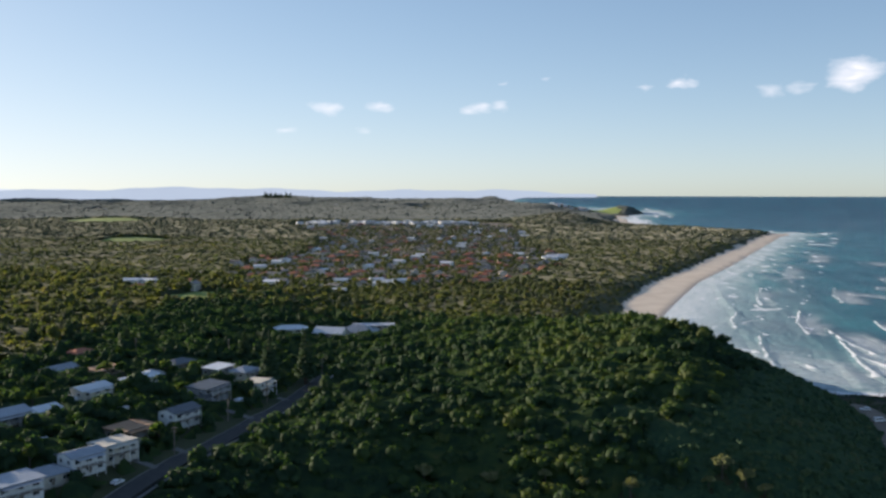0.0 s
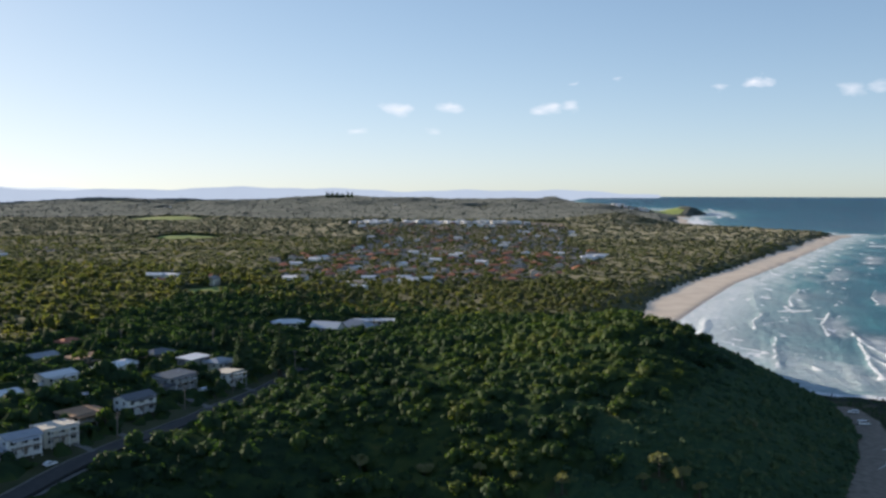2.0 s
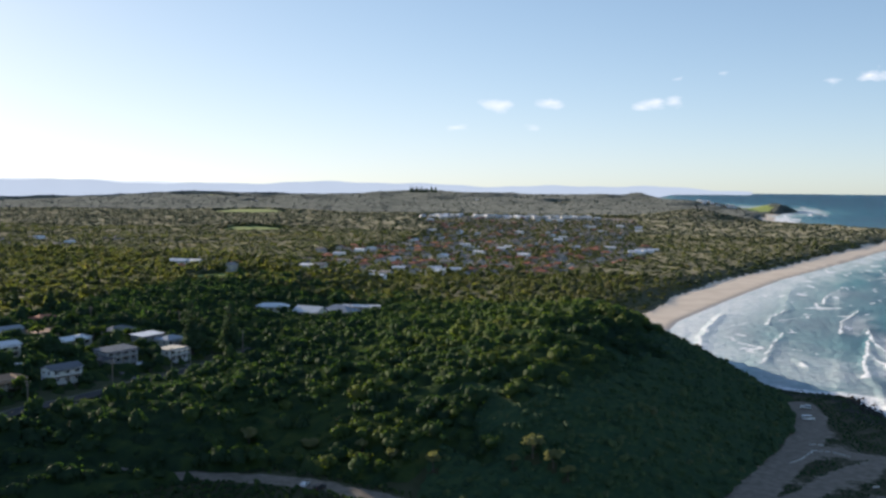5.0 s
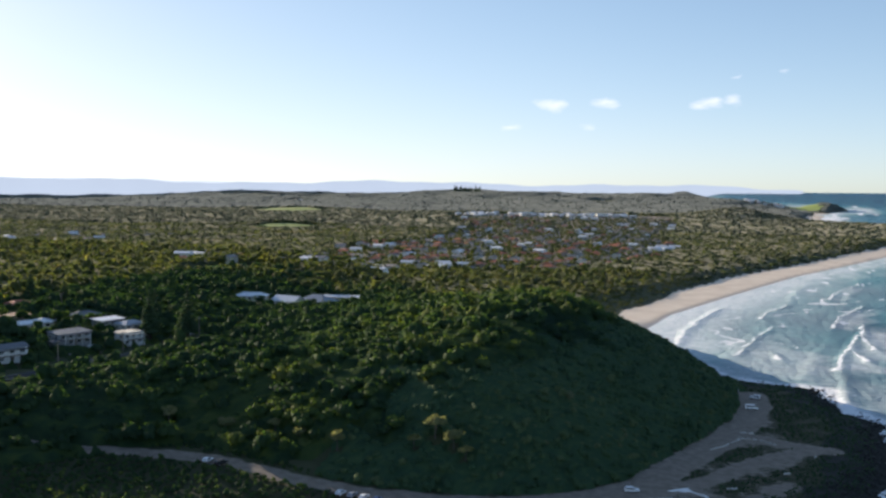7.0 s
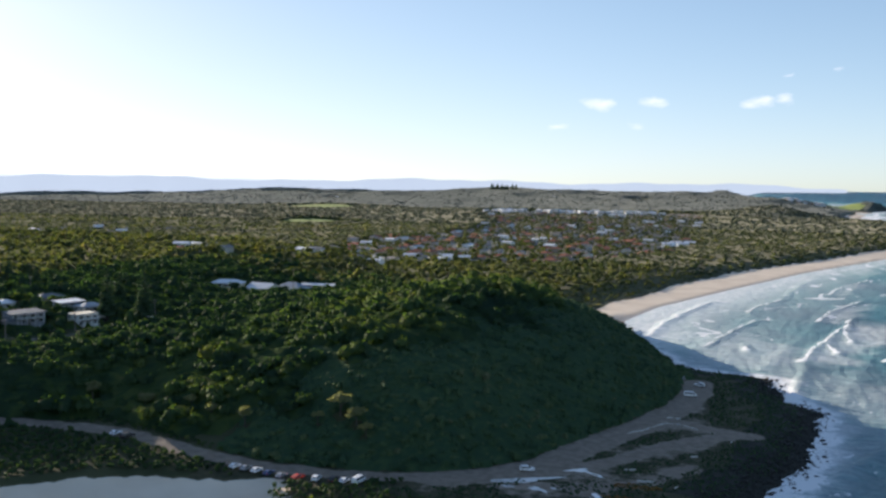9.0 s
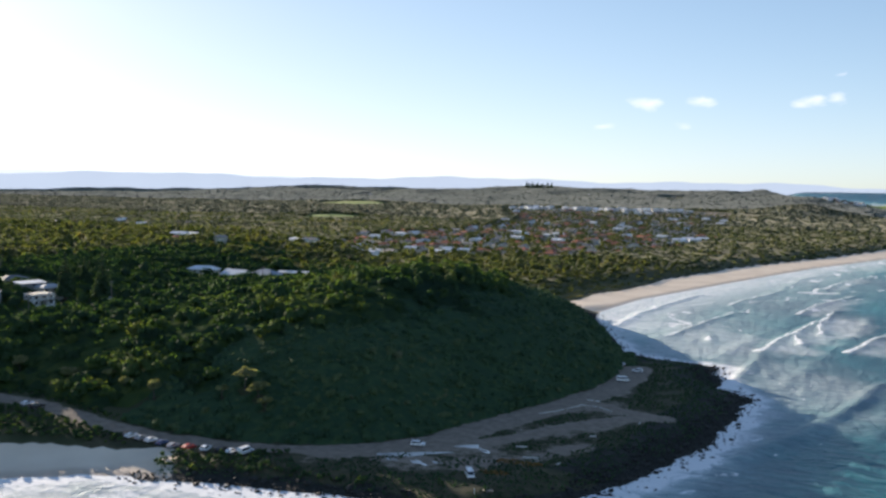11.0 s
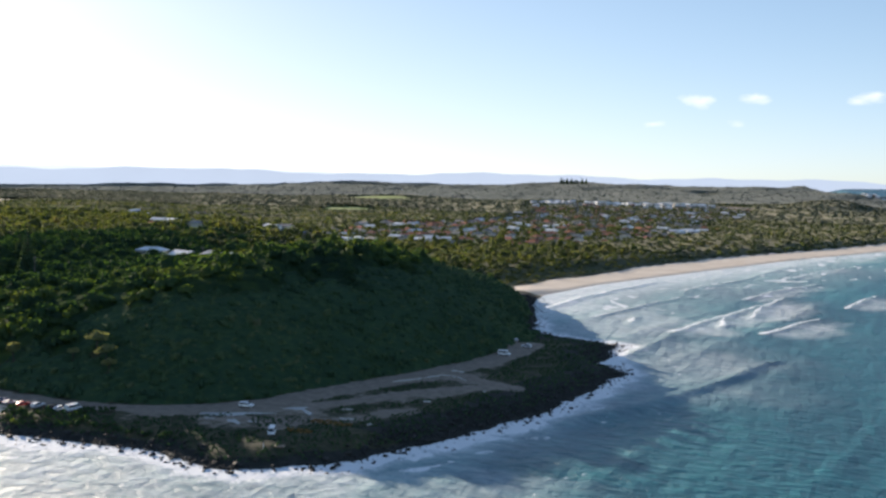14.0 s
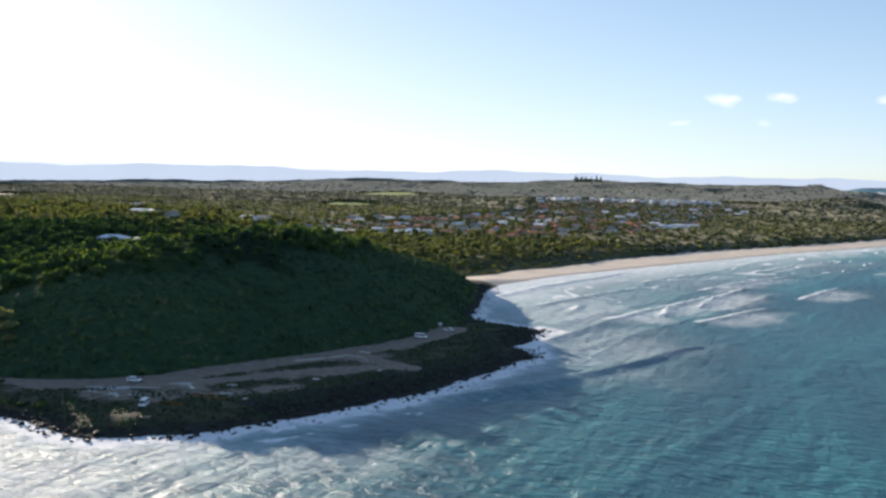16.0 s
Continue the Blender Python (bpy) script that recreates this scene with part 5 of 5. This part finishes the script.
for x, y, t, h in ((-58, 417, 20, 12.5), (-39, 533, 10, 11), (-3, 742, 10, 13), (-91, 300, 20, 9), (-107, 233, 20, 9), (-84, 345, 20, 9), (-76, 380, 20, 9), (-150, 436, 20, 10), (-110, 455, 20, 10)):
    power_pole(x, y, t, h)
    HOUSES.append((x, y, 4.5))


def log_at(x, y, turn, length, r):
    e = root("log", x, y, turn, "bleached driftwood log lying on dirt", "log", "driftwood barrier logs")
    bm = tube(r, r * 0.8, length, 9, pose(-length / 2, 0, r * 0.8, 0, 90, 0))
    for v in bm.verts:
        v.co += Vector((0, rng.uniform(-0.06, 0.06), rng.uniform(-0.03, 0.05)))
    part("trunk", bm, DRIFTWOOD, e)
    part("branch_stub", tube(r * 0.4, r * 0.25, 0.5, 6, pose(length * 0.15, 0, r, 30, 20, 0)), DRIFTWOOD, e)
    return e


CHEVRON = [(182.2, 355.5), (188.7, 364.2), (193.8, 374.5), (200.4, 374.0), (206.8, 368.6)]
for (ax, ay), (bx, by) in zip(CHEVRON, CHEVRON[1:]):
    long = math.hypot(bx - ax, by - ay)
    for k in range(max(2, int(long / 1.9))):
        u = (k + 0.5) / max(2, int(long / 1.9))
        log_at(ax + (bx - ax) * u + rng.uniform(-0.4, 0.4), ay + (by - ay) * u + rng.uniform(-0.4, 0.4), math.degrees(math.atan2(by - ay, bx - ax)) + rng.uniform(-16, 16), rng.uniform(1.2, 2.7), rng.uniform(0.14, 0.24))
for x, y, t in ((195.5, 383.5, 10), (198.5, 383.0, 0), (186.4, 311.6, 5), (188, 312, 15), (191.5, 301.4, -10), (194, 301.9, 0), (202, 299, 60), (177.5, 303.5, -15), (206, 333, 20), (218, 356, 80)):
    log_at(x, y, t, rng.uniform(1.5, 2.8), rng.uniform(0.2, 0.3))

m, n, l, b = material("puddle_water")
# near-white base colour stands in for the sky's reflection
b.inputs["Base Color"].default_value, b.inputs["Roughness"].default_value, b.inputs["Specular IOR Level"].default_value = (0.6, 0.59, 0.57, 1), 0.2, 1.0
PUDDLE = m


def puddle(x, y, turn, a, b, seed):
    """A shallow pool with a ragged rim on the dirt."""
    bm = bmesh.new()
    rim = []
    for k in range(40):
        th = k / 40 * 2 * math.pi
        f = 1 + 0.28 * math.sin(3 * th + seed) + 0.16 * math.sin(5 * th + 2 * seed) + 0.08 * math.sin(11 * th + seed)
        rim.append((a * f * math.cos(th), b * f * math.sin(th)))
    top = [bm.verts.new((u, v, 0.0)) for u, v in rim]
    low = [bm.verts.new((u * 1.04, v * 1.04, -0.3)) for u, v in rim]
    bm.faces.new(top)
    for k in range(40):
        bm.faces.new((low[k], low[(k + 1) % 40], top[(k + 1) % 40], top[k]))
    R = pose(0, 0, 0, 0, 0, turn)
    lift = max(height(x + p.x, y + p.y) for p in (R @ Vector((u * 0.9, v * 0.9, 0)) for u, v in rim)) + 0.03
    ob = part("puddle", bm, PUDDLE, None)
    ob.matrix_basis = pose(x, y, lift, 0, 0, turn)
    return tagged(ob, "shallow rain puddle on bare dirt", "puddle", "rain puddles")


for args in ((157.5, 291.8, 30, 9.5, 2.0, 1), (163, 284.6, -25, 3.2, 1.2, 2), (150.5, 288.0, 10, 2.4, 0.9, 3), (177, 304, -38, 4.2, 0.8, 4), (171.6, 306.6, 25, 3.4, 1.6, 5), (168, 286.8, 0, 1.6, 0.6, 7), (154, 284.5, 0, 1.8, 0.7, 8)):
    puddle(*args)
slab = root("slab", 189, 269.5, 20, "weathered grey slab lying on the shore rocks", "slab")
part("top", box(3.2, 1.9, 0.3, 0, 0, -0.05, None, 0.06), TIMBER, slab)
post = root("marker_post", 186.5, 265.5, 0, "short white marker post near the shore", "post")
part("post", tube(0.09, 0.08, 1.6, 8), WHITE, post)
part("cap", tube(0.11, 0.03, 0.15, 8, pose(0, 0, 1.6)), METAL, post)


# ---- shore boulders ----
def boulders(name, label, gx, gy, r0, r1, mat, sink=0.35):
    n = len(gx)
    R = r0 + (r1 - r0) * np.random.default_rng(5).random(n) ** 3
    g = np.random.default_rng(6)
    rot = g.uniform(0, 6.28, n)
    V = ICO_V[None] * g.uniform(0.72, 1.25, (n, 12, 1)) * np.array([1.15, 0.9, 0.7])
    c, s = np.cos(rot)[:, None], np.sin(rot)[:, None]
    V = np.stack([V[..., 0] * c - V[..., 1] * s, V[..., 0] * s + V[..., 1] * c, V[..., 2]], -1) * R[:, None, None]
    base = np.stack([gx, gy, np.maximum(land(gx, gy), -0.4) + R * sink], -1)
    V = (V + base[:, None]).reshape(-1, 3)
    return tagged(mesh_object(name, V, (ICO_ALL[None] + 12 * np.arange(n)[:, None, None]).reshape(-1, 3), mat), label, "rocks", kind="stuff")


def rock_ok(gx, gy):
    d, s = coast(gx, gy), inside(FOOT, gx, gy)
    return (gx > 84) & (gy < 645) & (d > -7) & (d < np.where(gy < 295, 5, 11) + 5 * wobble(gx, gy, 14, 7)) & (s < np.where(gy > 480, 14, 3)) & (inside(YARD, gx, gy) < 0) & (RNG.random(gx.shape) < np.where(d < 0, 0.28, 0.9))


gx, gy = scatter(84, 262, 236, 645, 1.05, rock_ok)
boulders("shore_boulders", "dark wet basalt boulders along the shore", gx, gy, 0.22, 0.7, BASALT)
# the largest rocks, one by one
shelf = tagged(new("boulder_shore"), "band of large dark basalt boulders at the waterline", "boulders")
SHAPES = []
for k in range(8):
    bm = bmesh.new()
    bmesh.ops.create_icosphere(bm, subdivisions=1, radius=1)
    for v in bm.verts:
        v.co = Vector((v.co.x * 1.2, v.co.y * 0.95, v.co.z * 0.75)) * rng.uniform(0.78, 1.18)
    me = bpy.data.meshes.new("boulder")
    bm.to_mesh(me)
    bm.free()
    me.materials.append(BASALT)
    SHAPES.append(me)
gx, gy = scatter(100, 262, 240, 520, 5.0, lambda a, c: (coast(a, c) > -5) & (coast(a, c) < 9) & (inside(FOOT, a, c) < -4))
for x, y in list(zip(gx, gy))[:290]:
    b = new("boulder", SHAPES[rng.randrange(8)])
    r = rng.uniform(0.5, 1.1)
    b.matrix_basis = pose(x, y, max(height(x, y), -0.5) + 0.25 * r, rng.uniform(-20, 20), rng.uniform(-20, 20), rng.uniform(0, 360)) @ Matrix.Scale(r, 4)
    b.parent = shelf


# ---- single trees ----
def branchy(x, y, tall, r, label, mat, tint, shape="round", limbs=5, leaves=420, size=0.4, group="garden trees", category="tree"):
    """A tree: tapered trunk, limbs and a crown of loose leaf clumps."""
    e = root("tree" if shape != "pine" else "pine_tree", x, y, rng.uniform(0, 360), label, category, group)
    part("trunk", tube(0.035 * tall + 0.08, 0.06, tall * (0.95 if shape == "pine" else 0.7), 9), BARK, e)
    for k in range(limbs):
        part("limb", tube(0.10, 0.03, r * 0.9, 6, pose(0, 0, tall * (0.35 + 0.4 * k / limbs), 0, 48, k * 360 / limbs + 20)), BARK, e)
    if shape == "pine":
        tiers = 11
        C = np.array([(r * 0.5 * f * math.cos(a), r * 0.5 * f * math.sin(a), tall * (0.16 + 0.82 * i / tiers)) for i in range(tiers) for a in (0.3 + i, 1.9 + i, 3.4 + i, 5.0 + i) for f in (1 - i / tiers,)])
        R = np.array([r * (0.62 * (1 - i / tiers) + 0.10) for i in range(tiers) for a in range(4)])
        V, F, own = crowns(C, R, np.full(len(C), 0.7), leaves // 16, size * 0.8, 4, 0.62, 0.8)
    else:
        n = 7
        C = np.array([(r * 0.5 * math.cos(i * 2.4) * (i > 0), r * 0.5 * math.sin(i * 2.4) * (i > 0), tall * (0.72 if i else 0.82) + rng.uniform(-0.5, 0.5)) for i in range(n)])
        R = np.array([r * rng.uniform(0.42, 0.62) for i in range(n)])
        V, F, own = crowns(C, R, np.ones(n), leaves // n, size, 5, 0.4, 0.85)
    tv = tint + 0.15 * RNG.normal(size=len(C))
    mesh_object("crown", V, F, mat, True, dict(tint=np.clip(tv, 0, 1)[own]), e)
    HOUSES.append((x, y, r * 0.7))
    return e


for x, y, tall, r in ((-66, 420, 27, 6.0), (-81, 410, 27, 6.0), (-100, 446, 18, 4.2), (-196, 470, 17, 4.0), (-212, 462, 16, 3.6), (-160, 452, 15, 3.2)):
    branchy(x, y, tall, r, "tall dark columnar conifer beside houses", LEAF_PINE, 0.4, "pine", 4, 520, 0.55, "tall dark conifers")
for x, y, tall, r in ((92, 303, 8, 4.2), (99, 300, 6, 3.2), (60, 296, 7, 3.0), (45, 300, 6, 2.8), (14, 306, 6, 3.2), (-8, 305, 7, 3.4), (104, 296, 5, 2.6), (86, 298, 5, 2.4), (33, 306, 5, 2.6)):
    branchy(x, y, tall, r, "pale silvery coastal shrub at the slope's foot", LEAF_PALE, 0.5, "round", 5, 460, 0.34, "pale shrubs at the foot of the slope")
for k in range(34):
    u = rng.random()
    x, y = -78 - 90 * rng.random() - 24 * (1 - u), 250 + 180 * u
    if min(math.hypot(x - hx, y - hy) - r for hx, hy, r in HOUSES) < -1.5 or float(along(STREET, np.array([x]), np.array([y]))[0]) < 6:
        continue
    branchy(x, y, rng.uniform(4.5, 8.5), rng.uniform(2.2, 3.8), "leafy green garden tree near houses", LEAF_NEAR, rng.uniform(0.2, 0.5))
for k in range(13):
    branchy(-890 + k * 11 + rng.uniform(-4, 4), 4430 + rng.uniform(-20, 20), rng.uniform(26, 40), rng.uniform(6, 9), "distant tall pine on the ridge", LEAF_PINE, 0.4, "pine", 2, 200, 1.6, "pines on the far ridge")



def seaward(gx, gy):
    """The steep, windswept side towards the sea, under low scrub."""
    return (inside(FOOT, gx, gy) < 58 + 12 * wobble(gx, gy, 17, 2) + 7 * wobble(gx, gy, 6, 5)) & (gx > 62 + 22 * wobble(gx, gy, 19, 4)) & (gy < 640)


canopy("hill_canopy", "closed green scrub covering the headland hill", -190, 205, 215, 690, 3.0, 3.4, LEAF_NEAR, 0.3, lambda a, c: near_ok(a, c) & ~seaward(a, c), 0, (0.4, 0.3), 20)
canopy("slope_canopy", "low closed scrub on the seaward slope", 58, 206, 268, 642, 1.6, 1.6, LEAF_SLOPE, 0.35, lambda a, c: near_ok(a, c) & seaward(a, c), 0, (0.25, 0.3), 20)
canopy("woodland_canopy", "closed green woodland on the flat behind the headland", -620, 300, 420, 985, 4.0, 4.4, LEAF_MID, 0.4, mid_ok, 0, (0.22, 0.22))
gx, gy = scatter(60, 205, 270, 640, 2.5, lambda a, c: near_ok(a, c) & seaward(a, c))
wood("slope_scrub", "low windswept dark green scrub on the seaward slope", gx, gy, 1.2, 3.0, 0.4, 5, 0.2, LEAF_SLOPE, 0.35, 2)
gx, gy = scatter(-190, 205, 215, 690, 5.5, lambda a, c: near_ok(a, c) & ~seaward(a, c) & seen_side(a, c))
wood("hill_scrub", "dense green coastal scrub covering the headland hill", gx, gy, 2.8, 5.4, 0.72, 58, 0.31, LEAF_NEAR, 0.32, 4)
gx, gy = scatter(-420, -190, 180, 420, 6.5, lambda a, c: near_ok(a, c) & seen_side(a, c) & (RNG.random(a.shape) < 0.9))
wood("garden_trees", "green trees round houses behind the street", gx, gy, 2.8, 4.6, 1.0, 18, 0.4, LEAF_NEAR, 0.35, 4)
gx, gy = scatter(-60, 160, 215, 480, 2.1, low_ok)
wood("low_scrub", "low dark scrub between the track and the shore", gx, gy, 0.8, 1.6, 0.5, 8, 0.2, LEAF_NEAR, 0.15, 2)
gx, gy = scatter(-620, 300, 420, 1000, 6.6, mid_ok)
wood("woodland", "green woodland on the flat behind the headland", gx, gy, 3.4, 5.6, 0.8, 18, 0.58, LEAF_MID, 0.42, 2)
gx, gy = scatter(-420, 220, 1450, 2480, 9.5, town_ok)
wood("town_trees", "garden and street trees among far town houses", gx, gy, 2.6, 5.0, 0.9, 0, 0.6, LEAF_MID, 0.4, 1)
gx, gy = scatter(-420, 220, 840, 1450, 8.6, town_ok)
wood("town_trees", "garden and street trees among town houses", gx, gy, 2.4, 4.8, 0.9, 8, 0.6, LEAF_MID, 0.4, 3)
canopy("far_woodland", "olive woodland round the town", -1500, 560, 975, 1800, 4.8, 5.2, LEAF_MID, 0.3, far_ok, 0.24, (0.1, 0.12), 85, 5.4, 5)
# the two farthest sheets carry distance haze in their leaf colours
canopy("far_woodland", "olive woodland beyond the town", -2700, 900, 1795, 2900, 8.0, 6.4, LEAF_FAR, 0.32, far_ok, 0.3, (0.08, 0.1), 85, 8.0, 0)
canopy("far_woodland", "olive woods on distant rises, greyed in colour for haze", -4400, 960, 2890, 4760, 16, 8, LEAF_HILLS, 0.4, far_ok, 0.3, (0.06, 0.25), 85, 8.5, 0)


def tuft_ok(gx, gy):
    """Rough grass on the flat point, off the bare tracks."""
    d, s = coast(gx, gy), inside(FOOT, gx, gy)
    bare = np.minimum(along(MAIN, gx, gy) - 7, along([(160, 298), (182, 320), (197, 345), (214, 362), (225, 366)], gx, gy) - 4)
    bare = np.minimum(bare, along([(192, 382), (206, 372), (225, 366)], gx, gy) - 4.5)
    bare = np.minimum(bare, along(TRACK, gx, gy) - 4.5)
    return (d > 5) & (s < -2) & (gx > 92) & (bare > 0) & ((inside(YARD, gx, gy) < 0) | (wobble(gx, gy, 10, 8) < 0.02)) & (wobble(gx, gy, 6, 5) > -0.4) & free(gx, gy)


gx, gy = scatter(92, 252, 250, 500, 1.3, tuft_ok)
wood("rough_grass", "low dark rough grass and succulents on the flat point", gx, gy, 0.3, 0.8, 0.25, 7, 0.2, LEAF_SLOPE, 0.15, 0, 0.7)

# sunlit spot on the flat, put in as orange-coloured blades
gx, gy = scatter(176, 202, 279, 302, 0.75, lambda a, c: (np.minimum(np.hypot((a - 190) / 8, (c - 295.5) / 2.4), np.hypot((a - 187) / 5, (c - 284) / 2)) + 0.3 * wobble(a, c, 3, 2) < 1) & free(a, c))
wood("dry_grass", "grass patch beside the dirt track, coloured orange for low sun", gx, gy, 0.3, 0.6, 0.25, 9, 0.2, LEAF_SUN_PAINT, 0.5, 0, 0.7)
